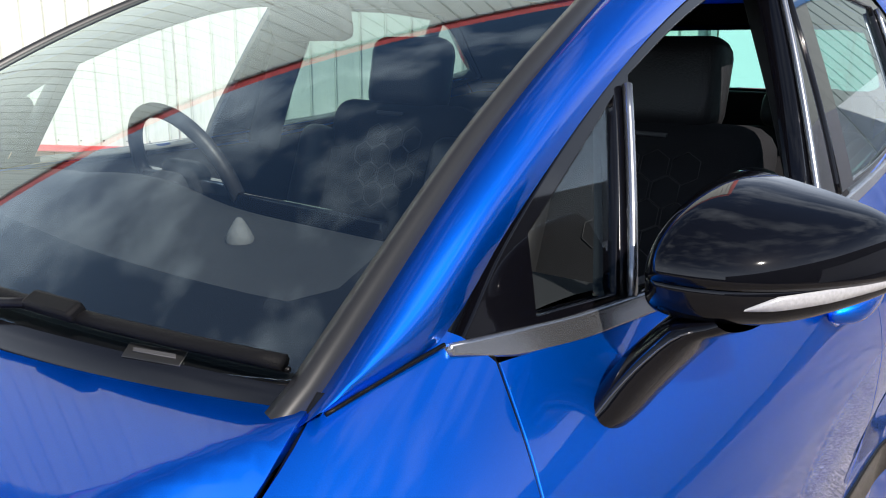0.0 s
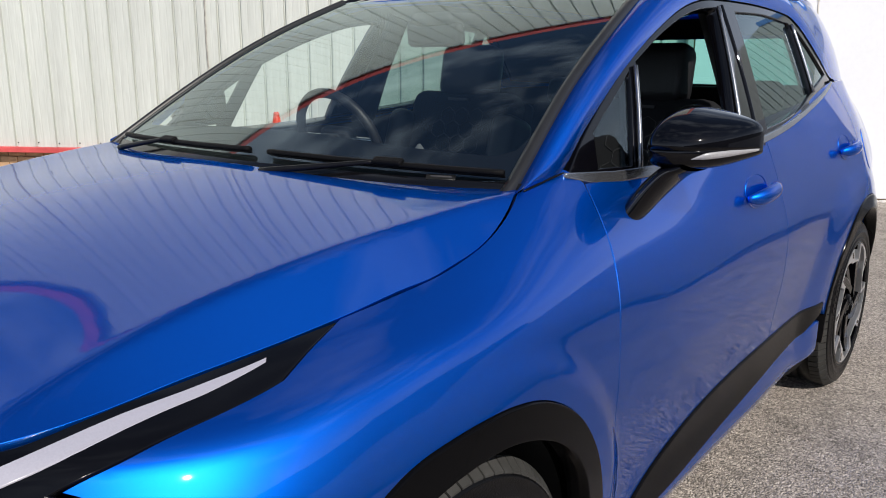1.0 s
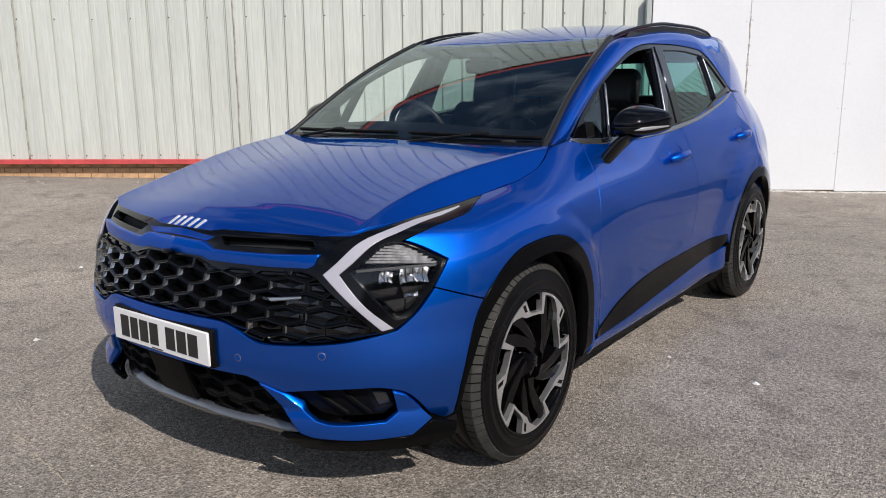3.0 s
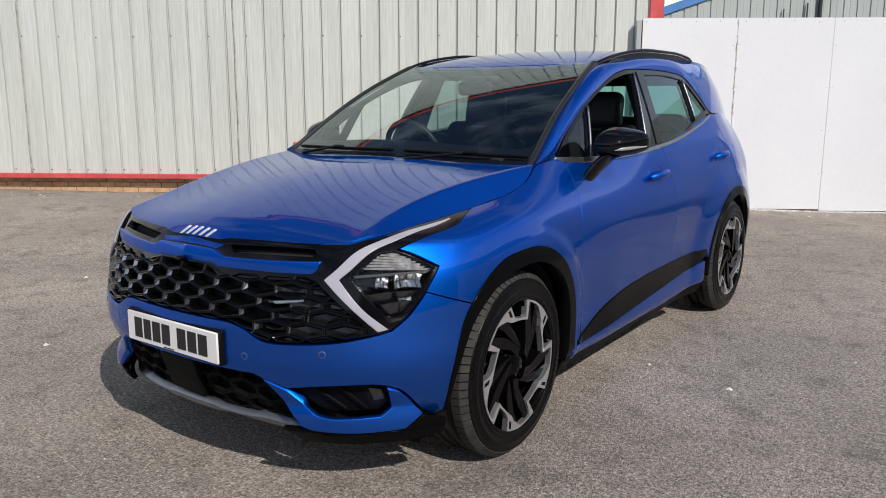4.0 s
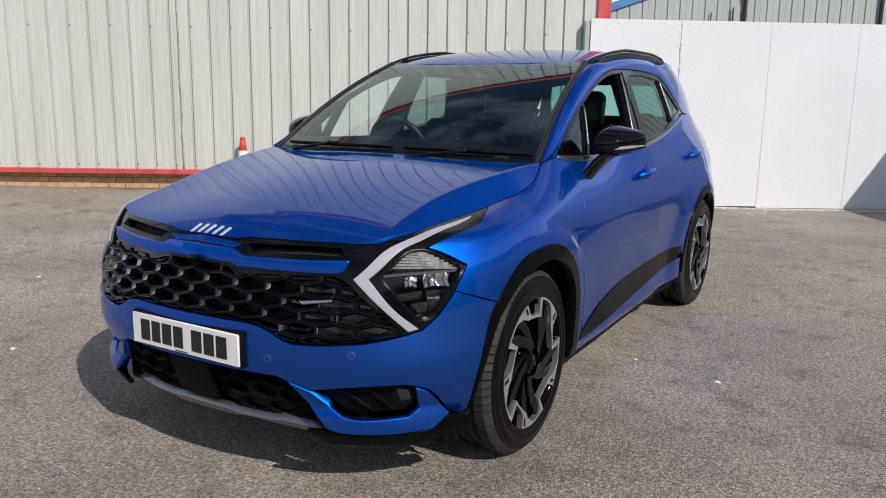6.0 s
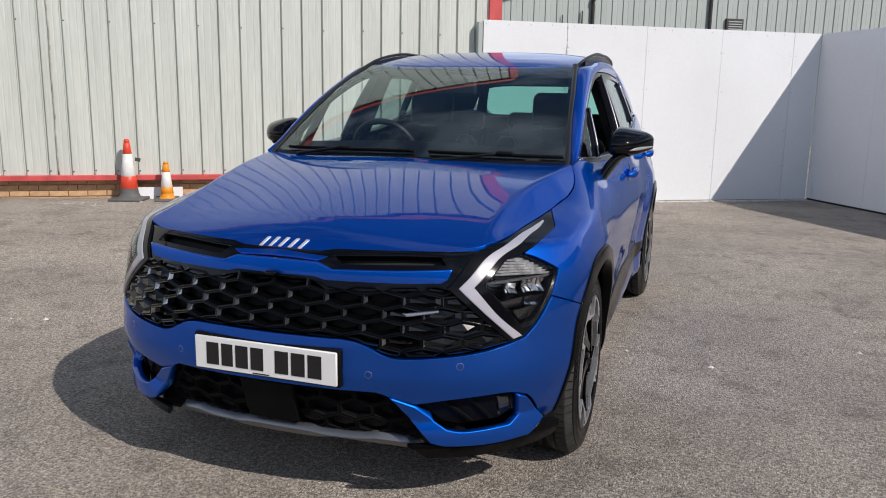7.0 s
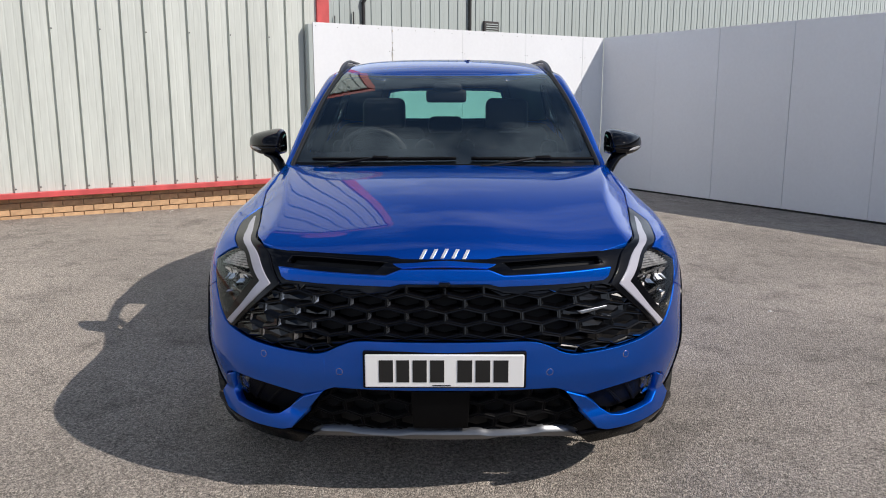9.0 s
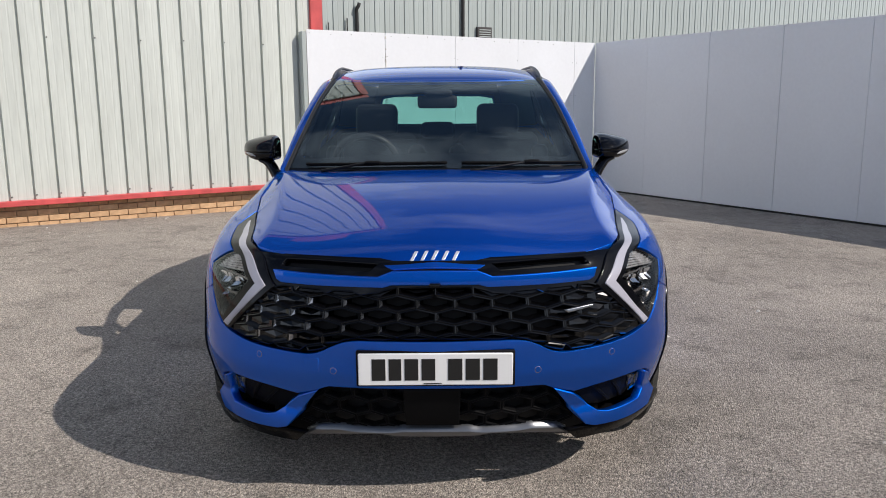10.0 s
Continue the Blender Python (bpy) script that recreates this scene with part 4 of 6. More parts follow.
    outer = smooth_line([tuple(glasshouse(y, z)) for y, z in ((0.40, 1.085), (0.52, 1.108), (0.64, 1.19), (0.85, 1.312), (1.08, 1.415), (1.30, 1.487), (1.5, 1.513), (1.8, 1.518), (2.2, 1.500), (2.32, 1.455), (2.44, 1.36), (2.56, 1.275), (2.9, 1.26), (3.3, 1.22))], 0.03)
    inner = smooth_line([tuple(screen(0.735, -0.03)), tuple(screen(0.722, 0.08)), tuple(screen(0.697, 0.25)), tuple(screen(0.674, 0.42)), tuple(screen(0.637, 0.7)), tuple(screen(0.612, 0.95)), tuple(roof(0.605, 1.4)),
                         tuple(roof(0.61, 1.6)), tuple(roof(0.61, 1.9)), tuple(roof(0.605, 2.3)), tuple(roof(0.60, 2.5)), tuple(roof(0.592, 2.7)), tuple(roof(0.552, 3.0)), tuple(roof(0.485, 3.28))], 0.03)
    k = 90
    a = smooth_line(outer, 0.02); b = smooth_line(inner, 0.02)
    resample = lambda l: np.stack([np.interp(np.linspace(0, 1, k), np.linspace(0, 1, len(l)), l[:, i]) for i in range(3)], 1)
    a, b = resample(a), resample(b)
    for hand in (1, -1):
        rows = []
        for i, t in enumerate(np.linspace(0, 1, 9)):
            p = b * (1 - t) + a * t
            out = np.c_[np.full(k, 0.75), np.zeros(k), np.full(k, 0.66)]
            p = p + out * (0.020 * math.sin(math.pi * t))
            p = p + out * (-0.012 if i == 0 else 0)
            rows.append(p * (hand, 1, 1))
        rows = rows if hand > 0 else rows[::-1]
        sheet("roof_pillar", PAINT, rows, car)
    return wing, front_door, rear_door


WINGS, FRONT_DOORS, REAR_DOORS = build_body()


def build_glass():
    st = 0.02
    frame_outer = smooth_line([(0.552, 1.102), (0.64, 1.180), (0.85, 1.310), (1.08, 1.412), (1.30, 1.484), (1.5, 1.510), (1.8, 1.515), (2.2, 1.498), (2.31, 1.455), (2.44, 1.355), (2.545, 1.272),
                               (2.3, 1.215), (2.1, 1.18), (1.815, 1.138), (1.54, 1.112), (1.2, 1.088), (0.8, 1.068), (0.64, 1.080), (0.565, 1.092)], 0.012, True, (0, 10))
    quarter = straight([(0.660, 1.108), (0.676, 1.183), (0.880, 1.308), (0.788, 1.104)], st)
    opening = np.concatenate([smooth_line([(0.823, 1.098), (0.925, 1.332), (1.08, 1.396), (1.28, 1.459), (1.40, 1.480), (1.490, 1.486), (1.43, 1.34), (1.352, 1.150), (1.345, 1.116), (1.2, 1.104), (0.823, 1.098)], st, tight=(1, 5, 8))[:-1]])
    rear = np.concatenate([smooth_line([(1.60, 1.140), (1.648, 1.482), (1.9, 1.487), (2.185, 1.470), (2.178, 1.230), (2.0, 1.183), (1.815, 1.157), (1.60, 1.140)], st, tight=(1, 3, 4))[:-1]])
    tri = straight([(2.205, 1.238), (2.215, 1.462), (2.28, 1.44), (2.475, 1.292)], st)
    both("side_window_frame", GLOSS_BLACK, car, glasshouse, frame_outer, "black side window surround and pillars", step=0.05, gap=0.0, holes=[quarter, opening, rear, tri], lift=-0.004, deep=0.03)
    g = lambda name, line, mat, label: both(name, mat, car, glasshouse, inset(np.array(line), -0.006), label, step=0.06, gap=0, lip=0.001, deep=0.003, lift=-0.012)
    for name, line, mat, label in (("quarter_light", quarter, CLEAR, "small fixed front quarter glass"), ("rear_door_window", rear, TINTED, "tinted rear door glass"), ("rear_quarter_window", tri, TINTED, "tinted rear quarter glass")):
        for ob in g(name, line, mat, label):
            ob.visible_shadow = False
    # seam where the pillar stands on the wing
    line = smooth_line([(0.402, 1.0865), (0.44, 1.094), (0.48, 1.1015), (0.53, 1.110)], 0.01)
    for hand in (1, -1):
        tube("pillar_seam", RUBBER, glasshouse(line[:, 0], line[:, 1], 0.004) * (hand, 1, 1), 0.0022, car, sides=6)
    # belt trim
    belt_y = [0.532, 0.62, 0.72, 0.9, 1.2, 1.54, 1.815, 2.1, 2.3, 2.50]
    belt_z = [1.1065, 1.094, 1.089, 1.089, 1.096, 1.117, 1.143, 1.186, 1.221, 1.262]
    wide = np.interp(belt_y, [0.532, 0.62, 0.8, 2.3, 2.5], [0.005, 0.012, 0.012, 0.007, 0.006])
    up = smooth_line([(y, z + w) for y, z, w in zip(belt_y, belt_z, wide)], 0.025)
    dn = smooth_line([(y, z - w) for y, z, w in zip(belt_y, belt_z, wide)], 0.025)
    both("belt_trim", BELT, car, glasshouse, np.concatenate([up, dn[::-1]]), "dark satin waistline trim", step=0.03, gap=0, lip=0.003, deep=0.02, lift=0.010)
    # pillar trim bars
    both("pillar_trim", GLOSS_BLACK, car, glasshouse, straight([(1.497, 1.128), (1.545, 1.500), (1.625, 1.500), (1.585, 1.135)], st), "gloss black door pillar cover", step=0.05, gap=0.0, lift=0.002)
    for line in ([(0.806, 1.098), (0.905, 1.322)], [(1.365, 1.118), (1.39, 1.2), (1.445, 1.35), (1.502, 1.49)], [(2.190, 1.232), (2.200, 1.468)]):
        l = smooth_line(line, 0.03)
        for hand in (1, -1):
            pts = glasshouse(l[:, 0], l[:, 1], 0.002) * (hand, 1, 1)
            tube("window_bar", BELT, pts, 0.0065, car, sides=8)
    # windscreen
    edge = np.concatenate([smooth_line([(0, 0.0), (0.4, 0.0), (0.62, 0.003), (0.708, 0.012)], 0.04)[:-1], smooth_line([(0.708, 0.012), (0.664, 0.32), (0.632, 0.6), (0.590, 0.9), (0.575, 0.985)], 0.04)[:-1],
                           smooth_line([(0.575, 0.985), (0.56, 0.995), (0.3, 0.997), (0, 0.998)], 0.04)])
    ws = panel("windscreen", SCREEN_GLASS, car, screen, halves(edge[1:-1]), "large tinted windscreen", step=0.05, gap=0, lip=0.001, deep=0.004)
    ws.visible_shadow = False
    # ceramic band round the glass
    hole = halves(np.concatenate([smooth_line([(0, 0.135), (0.14, 0.133), (0.39, 0.110), (0.56, 0.097), (0.635, 0.093), (0.668, 0.115)], 0.04)[:-1], smooth_line([(0.668, 0.115), (0.675, 0.17), (0.650, 0.32), (0.616, 0.6), (0.572, 0.88), (0.555, 0.93)], 0.04)[:-1], smooth_line([(0.555, 0.93), (0.53, 0.945), (0, 0.95)], 0.04)])[1:-1])
    panel("windscreen_band", TRIM, car, screen, halves(edge[1:-1]), "black ceramic edge band of the windscreen", step=0.05, gap=0, lip=0.001, deep=0.002, holes=[hole], lift=-0.006)
    # black pillar trim beside the glass
    for hand in (1, -1):
        s = np.linspace(-0.035, 1.0, 27)
        xa, xb = np.interp(s, [0, 0.32, 0.6, 0.9, 1.0], [0.709, 0.664, 0.632, 0.590, 0.574]), np.interp(s, [0, 0.32, 0.6, 0.9, 1.0], [0.730, 0.683, 0.652, 0.614, 0.603])
        rows = [screen(xa, s, -0.004), screen(xa * 0.97 + xb * 0.03, s, 0.006), screen(xa * 0.4 + xb * 0.6, s, 0.009), screen(xb, s, 0.004), screen(xb, s, -0.012)]
        rows = [r * (hand, 1, 1) for r in rows]
        sheet("pillar_moulding", PILLAR_TRIM, rows if hand < 0 else rows[::-1], car)
    # cowl
    ys = np.linspace(-0.742, 0.742, 31)
    cowl = [screen(ys, np.full(31, sv), lf) for sv, lf in ((0.005, 0.001), (-0.02, -0.003), (-0.045, -0.022), (-0.07, -0.06), (-0.08, -0.14))]
    sheet("cowl", COWL_BLACK, cowl, car)
    # rear window and tailgate
    def tailglass(x, s, lift=0.0):
        x, s = np.asarray(x, float), np.asarray(s, float)
        return np.stack([x, 3.30 + 0.24 * s - 0.10 * (x / 0.6) ** 2 + lift, 1.56 - 0.42 * s + 0 * x], -1)
    hole = halves(np.concatenate([smooth_line([(0, 0.20), (0.36, 0.21), (0.46, 0.25)], 0.05)[:-1], smooth_line([(0.46, 0.25), (0.49, 0.5), (0.50, 0.70)], 0.05)[:-1], smooth_line([(0.50, 0.70), (0.46, 0.78), (0, 0.80)], 0.05)])[1:-1])
    frame = straight([(-0.49, 0), (0.49, 0), (0.64, 1.05), (-0.64, 1.05)], 0.06)
    panel("tailgate_frame", PAINT, car, tailglass, frame, step=0.08, holes=[hole], deep=0.04)
    panel("tailgate_lining", CABIN, car, tailglass, straight([(-0.48, 0.01), (0.48, 0.01), (0.62, 1.02), (-0.62, 1.02)], 0.06), step=0.08, gap=0, holes=[inset(hole, -0.004)], lift=-0.05, deep=0)
    part("boot_lining", block(-0.50, 0.50, 3.30, 3.34, 0.75, 1.215, 0.01), CABIN, car)
    rg = panel("rear_window", REAR_GLASS, car, tailglass, inset(hole, -0.01), "heated rear window glass", step=0.1, gap=0, deep=0.003, lift=-0.01)
    rg.visible_shadow = False
    tail = straight([(ay(3.46), 1.22), (PS[-1], 1.22), (PS[-1], 0.3), (ay(3.46), 0.3)], 0.05)
    both("tailgate", PAINT, car, side, tail, step=0.06)


build_glass()


def build_front():
    st = 0.014
    # recessed black mask behind the whole face
    mask = halves([(0.0, 0.885), (0.15, 0.885), (0.22, 0.895), (0.62, 0.895), (0.70, 0.60), (0.45, 0.545), (0.3, 0.60), (0.0, 0.605)])
    panel("grille_backing", DARK, car, side, smooth_line(mask, 0.03, True, range(len(mask)))[:], step=0.05, gap=0, lift=-0.055)
    # dark band across the top with its slot
    band = halves([(0.0, 0.882), (0.15, 0.882), (0.205, 0.900), (0.45, 0.905), (0.60, 0.905), (0.76, 0.905), (0.69, 0.85), (0.62, 0.79), (0.590, 0.770), (0.2, 0.755), (0.14, 0.785), (0.0, 0.786)])
    slot = [(0.205, 0.862), (0.24, 0.836), (0.60, 0.842), (0.585, 0.872), (0.45, 0.874)]
    slot_l = [(-a, b) for a, b in slot]
    panel("grille_band", GLOSS_BLACK, car, side, smooth_line(band, st, True, range(len(band))), "gloss black upper grille band", step=0.03, gap=0, lift=-0.012, holes=[straight(slot, st), straight(slot_l, st)], deep=0.035)
    bar = halves([(0.0, 0.843), (0.152, 0.841), (0.205, 0.822), (0.45, 0.826), (0.622, 0.832), (0.606, 0.800), (0.583, 0.788), (0.205, 0.777), (0.152, 0.794), (0.0, 0.794)])
    leaning = lambda u, v, lift=0.0: side(u, v, lift - 0.40 * (0.843 - np.asarray(v, float)))
    panel("grille_bar", PAINT, car, leaning, smooth_line(bar, st, True, (1, 2, 4, 5, 6, 7, 8, 10, 11, 12, 13, 14, 15, 17, 18)), "blue painted bar across the grille", step=0.02, gap=0, lip=0.004, lift=0.010, deep=0.035)
    # honeycomb
    region = np.array(halves([(0.0, 0.796), (0.15, 0.795), (0.2, 0.775), (0.585, 0.786), (0.62, 0.770), (0.82, 0.612), (0.80, 0.600), (0.56, 0.572), (0.45, 0.568), (0.40, 0.578), (0.31, 0.617), (0.0, 0.623)]))
    honeycomb("grille_mesh", region, 0.130, 0.0415, 0.0040, -0.006, GRILLE_BLACK, "gloss black honeycomb grille", 0.034)
    # headlamps
    shell = smooth_line([(0.600, 0.779), (0.656, 0.829), (0.752, 0.930), (0.859, 0.988), (0.990, 1.070), (1.112, 1.114), (1.25, 1.130), (1.34, 1.131), (1.404, 1.127), (1.243, 1.022), (1.046, 0.966), (0.908, 0.872), (1.047, 0.808), (0.987, 0.730), (0.91, 0.646), (0.845, 0.603), (0.812, 0.603)], st, True, (0, 8, 9, 11, 12, 15, 16))
    lens = smooth_line([(0.734, 0.785), (0.792, 0.825), (0.869, 0.864), (0.902, 0.864), (1.038, 0.805), (0.980, 0.729), (0.903, 0.652), (0.862, 0.646), (0.802, 0.711)], st, True, (0, 3, 4, 6, 7))
    lamps = both("headlamp", LAMP_BLACK, car, side, shell, "headlamp with boomerang light strip", step=0.025, gap=0.001, holes=[lens], lift=-0.001, deep=0.02)
    for ob in both("lens", LENS, lamps, side, inset(lens, -0.004), "clear headlamp lens", step=0.03, gap=0, lip=0.001, deep=0.003, lift=0.0):
        ob.visible_shadow = False
    both("bowl", LAMP_BLACK, lamps, side, inset(lens, -0.01), step=0.03, gap=0, lift=-0.085, deep=0.0)
    both("bowl_rim", LAMP_BLACK, lamps, side, inset(lens, -0.006), step=0.03, gap=0, lift=-0.006, deep=0.085, holes=[inset(lens, 0.002)])
    strip = smooth_line([(0.639, 0.779), (0.751, 0.866), (0.84, 0.946), (0.994, 1.050), (1.12, 1.092), (1.262, 1.112), (1.252, 1.095), (1.14, 1.062), (1.048, 1.032), (0.914, 0.950), (0.811, 0.866), (0.693, 0.781), (0.776, 0.686), (0.857, 0.620), (0.822, 0.613), (0.719, 0.705)], st, True, (0, 5, 6, 11, 13, 14))
    both("light_strip", DRL, lamps, side, strip, "whitish boomerang daytime light strip", step=0.02, gap=0, lip=0.003, lift=0.004, deep=0.012)
    # reflectors inside: clear stacked blades above, chrome cups on a shelf, dark projector faces below
    def facet(name, material, poly, label=""):
        for hand, lamp in zip((1, -1), lamps):
            pts = [side(hand * u, v, lf) for u, v, lf in poly]
            pts = pts if hand > 0 else pts[::-1]
            part(name, mesh_of(name, pts, [tuple(range(len(pts)))], material, False), None, lamp, label)
    for k in range(7):
        t = k / 6
        u0, u1, v0, v1 = 0.864 - 0.090 * t, 0.922 + 0.098 * t ** 0.8, 0.860 - 0.046 * t, 0.849 - 0.046 * t
        facet("reflector_blade", BLADE, [(u0, v0, -0.016), (u1, v1, -0.016), (u1 - 0.008, v1 - 0.0070, -0.0215), (u0 - 0.004, v0 - 0.0070, -0.0215)], "clear stacked reflector blades")
    facet("lamp_shelf", SATIN, [(0.745, 0.790, -0.014), (1.020, 0.797, -0.014), (1.010, 0.788, -0.020), (0.750, 0.781, -0.020)])
    # two chrome cups, each of upright curved facets, and a small third one under them
    for u0, u1, v1, v0, n in ((0.826, 0.872, 0.778, 0.746, 4), (0.894, 0.992, 0.786, 0.742, 7), (0.905, 0.955, 0.728, 0.700, 3)):
        for k in range(n):
            ua, ub = u0 + (u1 - u0) * k / n, u0 + (u1 - u0) * (k + 0.93) / n
            za, zb = [-0.026 - 0.026 * math.sin(math.pi * (u - u0) / (u1 - u0)) for u in (ua, ub)]
            lean = 0.006 * (-1) ** k
            vm = 0.45 * v1 + 0.55 * v0
            facet("reflector_facet", REFLECT, [(ua, v1, za), (ub, v1 - 0.002, zb + lean), (ub - 0.003, vm, zb - 0.014), (ua - 0.003, vm, za - 0.012)])
            facet("reflector_facet", REFLECT, [(ua - 0.003, vm, za - 0.012), (ub - 0.003, vm, zb - 0.014), (ub - 0.006, v0, zb + 0.004), (ua - 0.006, v0 + 0.002, za + 0.004 + lean)])
    for poly in ([(0.785, 0.728, -0.016), (0.880, 0.738, -0.016), (0.872, 0.708, -0.03), (0.806, 0.705, -0.03)], [(0.890, 0.737, -0.016), (0.972, 0.736, -0.016), (0.940, 0.712, -0.03), (0.900, 0.712, -0.03)],
                 [(0.835, 0.697, -0.016), (0.900, 0.704, -0.016), (0.898, 0.664, -0.03), (0.868, 0.661, -0.03)], [(0.905, 0.704, -0.020), (0.948, 0.706, -0.020), (0.918, 0.672, -0.03), (0.904, 0.664, -0.03)]):
        facet("projector_face", SMOKE, poly, "dark grey projector face")
    # lower intake
    low = np.array(halves([(0.0, 0.447), (0.375, 0.444), (0.41, 0.430), (0.55, 0.276), (0.47, 0.250), (0.36, 0.260), (0.16, 0.262), (0.0, 0.270)]))
    panel("intake_backing", DARK, car, side, smooth_line(low, 0.03, True, range(len(low))), step=0.05, gap=0, lift=-0.07, deep=0.0)
    honeycomb("intake_mesh", low, 0.118, 0.058, 0.005, -0.025, PLASTIC, "black honeycomb lower intake", 0.025)
    panel("radar_cover", PLASTIC, car, side, straight([(-0.115, 0.444), (0.088, 0.444), (0.084, 0.290), (-0.111, 0.290)], 0.02), "flat black radar cover", step=0.04, lift=-0.004)
    # fog recess
    fog = smooth_line([(0.505, 0.402), (0.62, 0.424), (0.80, 0.432), (0.848, 0.420), (0.868, 0.348), (0.83, 0.318), (0.66, 0.312), (0.60, 0.325)], 0.02, True, range(8))
    both("fog_recess", PLASTIC, car, side, fog, "black fog lamp recess", step=0.02, gap=0, lift=-0.035, deep=0.0)
    for a, b, c, d in ((0.585, 0.408, 0.70, 0.322), (0.67, 0.422, 0.78, 0.322)):
        both("fog_rib", PLASTIC, car, side, straight([(a, b), (a + 0.016, b + 0.002), (c + 0.016, d + 0.002), (c, d)], 0.02), step=0.03, gap=0, lift=-0.024, deep=0.012)
    both("fog_lamp", LENS, car, side, straight([(0.775, 0.42), (0.84, 0.413), (0.858, 0.355), (0.80, 0.345)], 0.02), "small clear fog lamp", step=0.03, gap=0, lift=-0.010, deep=0.01)
    both("fog_reflector", SMOKE, car, side, straight([(0.79, 0.41), (0.835, 0.405), (0.85, 0.365), (0.81, 0.36)], 0.02), step=0.03, gap=0, lift=-0.026, deep=0.01)
    # parking sensors
    for u in (0.352, 0.640):
        v = 0.508 if u < 0.5 else 0.540
        ring = np.array([(u + 0.0125 * math.cos(a), v + 0.0125 * math.sin(a)) for a in np.linspace(0, 2 * math.pi, 20, endpoint=False)])
        both("sensor_ring", SATIN, car, side, ring, "round parking sensor", step=0.02, gap=0, lip=0.001, lift=0.0006, deep=0.004)
        both("sensor_face", PAINT, car, side, inset(ring, 0.002), step=0.02, gap=0, lip=0.001, lift=0.0014, deep=0.004)
    # plate
    y = -0.886
    plate = part("number_plate", block(-0.26, 0.26, y - 0.006, y + 0.004, 0.469, 0.580, 0.003, segments=1), PLATE_WHITE, car, "white front number plate with black bars")
    part("plate_holder", block(-0.268, 0.268, y + 0.003, y + 0.05, 0.462, 0.587, 0.004, segments=1), PLASTIC, car)
    x = -0.214
    for w in (0.046, 0.042, 0.046, 0.046, 0.0, 0.048, 0.048, 0.048):
        if w:
            part("plate_bar", block(x, x + w, y - 0.0075, y - 0.004, 0.487, 0.562), PLATE_INK, plate)
        x += (w + 0.011) if w else 0.032
    part("plate_footer", block(-0.04, 0.02, y - 0.0075, y - 0.004, 0.4745, 0.4775), PLATE_INK, plate)
    # bonnet emblem, a row of plain slanted bars
    for i in range(5):
        x0, w = -0.080 + i * 0.036, 0.0058
        ys = lambda z: -0.766 + 0.034 * z
        part("emblem_bar", panel_mesh("emblem_bar", EMBLEM, hood, straight([(x0 - w, ys(0)), (x0 + w, ys(0)), (x0 + 0.016 + w, ys(1)), (x0 + 0.016 - w, ys(1))], 0.01), step=0.02, gap=0, lip=0.001, deep=0.004, lift=0.0045), None, car)
    # grille badge, plain bar
    panel("grille_badge", SATIN, car, side, straight([(0.455, 0.705), (0.57, 0.716), (0.572, 0.708), (0.47, 0.694)], 0.012), "small satin badge bar", step=0.02, gap=0, lift=0.004, deep=0.008)


def honeycomb(name, region, w, h, bar, lift, material, label, depth, base=0.655):
    """A lattice of flat hexagons: a ridge between cells and walls that slope in to each opening."""
    verts, faces, chips = [], [], []
    def add(p):
        verts.append(p)
        return len(verts) - 1
    shape = [(0.0, 0.667), (0.5, 0.333), (0.5, -0.333), (0.0, -0.667), (-0.5, -0.333), (-0.5, 0.333)]
    nrow = int(0.5 / h) + 2
    for r in range(-nrow, nrow):
        for c in range(-9, 10):
            cu, cv = (c + 0.5 * (r % 2)) * w, base + r * h
            if abs(cu) > 0.9:
                continue
            hexa = np.array([(cu + a * w, cv + b * h) for a, b in shape])
            keep = clip_cell(hexa, region)
            if keep is None:
                continue
            mid = keep.mean(0)
            ring = []
            for k, lf in ((0.0, lift), (bar, lift + 0.003), (bar * 1.6, lift)):
                q = inset(keep, k)
                ring.append([add(p) for p in side(q[:, 0], q[:, 1], lf)])
            q = mid + (inset(keep, bar * 1.6) - mid) * 0.72
            fade = min(1.0, max(0.18, (0.60 - abs(cu)) / 0.25))
            ring.append([add(p) for p in side(q[:, 0], q[:, 1], lift - depth * fade)])
            n = len(keep)
            for a, b in zip(ring, ring[1:]):
                for i in range(n):
                    faces.append((a[i], a[(i + 1) % n], b[(i + 1) % n], b[i]))
            if fade < 0.75:
                # closed cell: a blunt gem in place of the opening
                tip = add(side(mid[0] + 0.12 * w, mid[1] - 0.10 * h, lift - depth * fade * 0.15))
                faces += [(ring[-1][i], ring[-1][(i + 1) % n], tip) for i in range(n)]
            # pale sliver on one wall of the cell, as its painted glint
            if abs(cu) < 0.72 and depth > 0.03 and len(keep) == 6 and ins_all(keep, region):
                w0 = cu - 0.5 * w + bar
                wide = 0.009 if abs(cu) < 0.36 else 0.011
                q = [(w0, cv - 0.30 * h), (w0 + wide, cv - 0.16 * h), (w0 + 0.9 * wide, cv + 0.20 * h), (w0, cv + 0.32 * h)]
                chips.append([tuple(side(a, b, lf)) for (a, b), lf in zip(q, (lift + 0.004, lift - 0.007, lift - 0.007, lift + 0.004))])
    mesh = part(name, mesh_of(name, verts, faces, material, False), None, car, label)
    for c in chips:
        part("facet", mesh_of("facet", c, [(0, 1, 2, 3)], GRILLE_GLINT, False), None, mesh)
    return mesh


def ins_all(cell, region):
    """Whether a whole cell lies in the region, with a little room."""
    return inside(region, cell.mean(0) + (cell - cell.mean(0)) * 1.02).all()


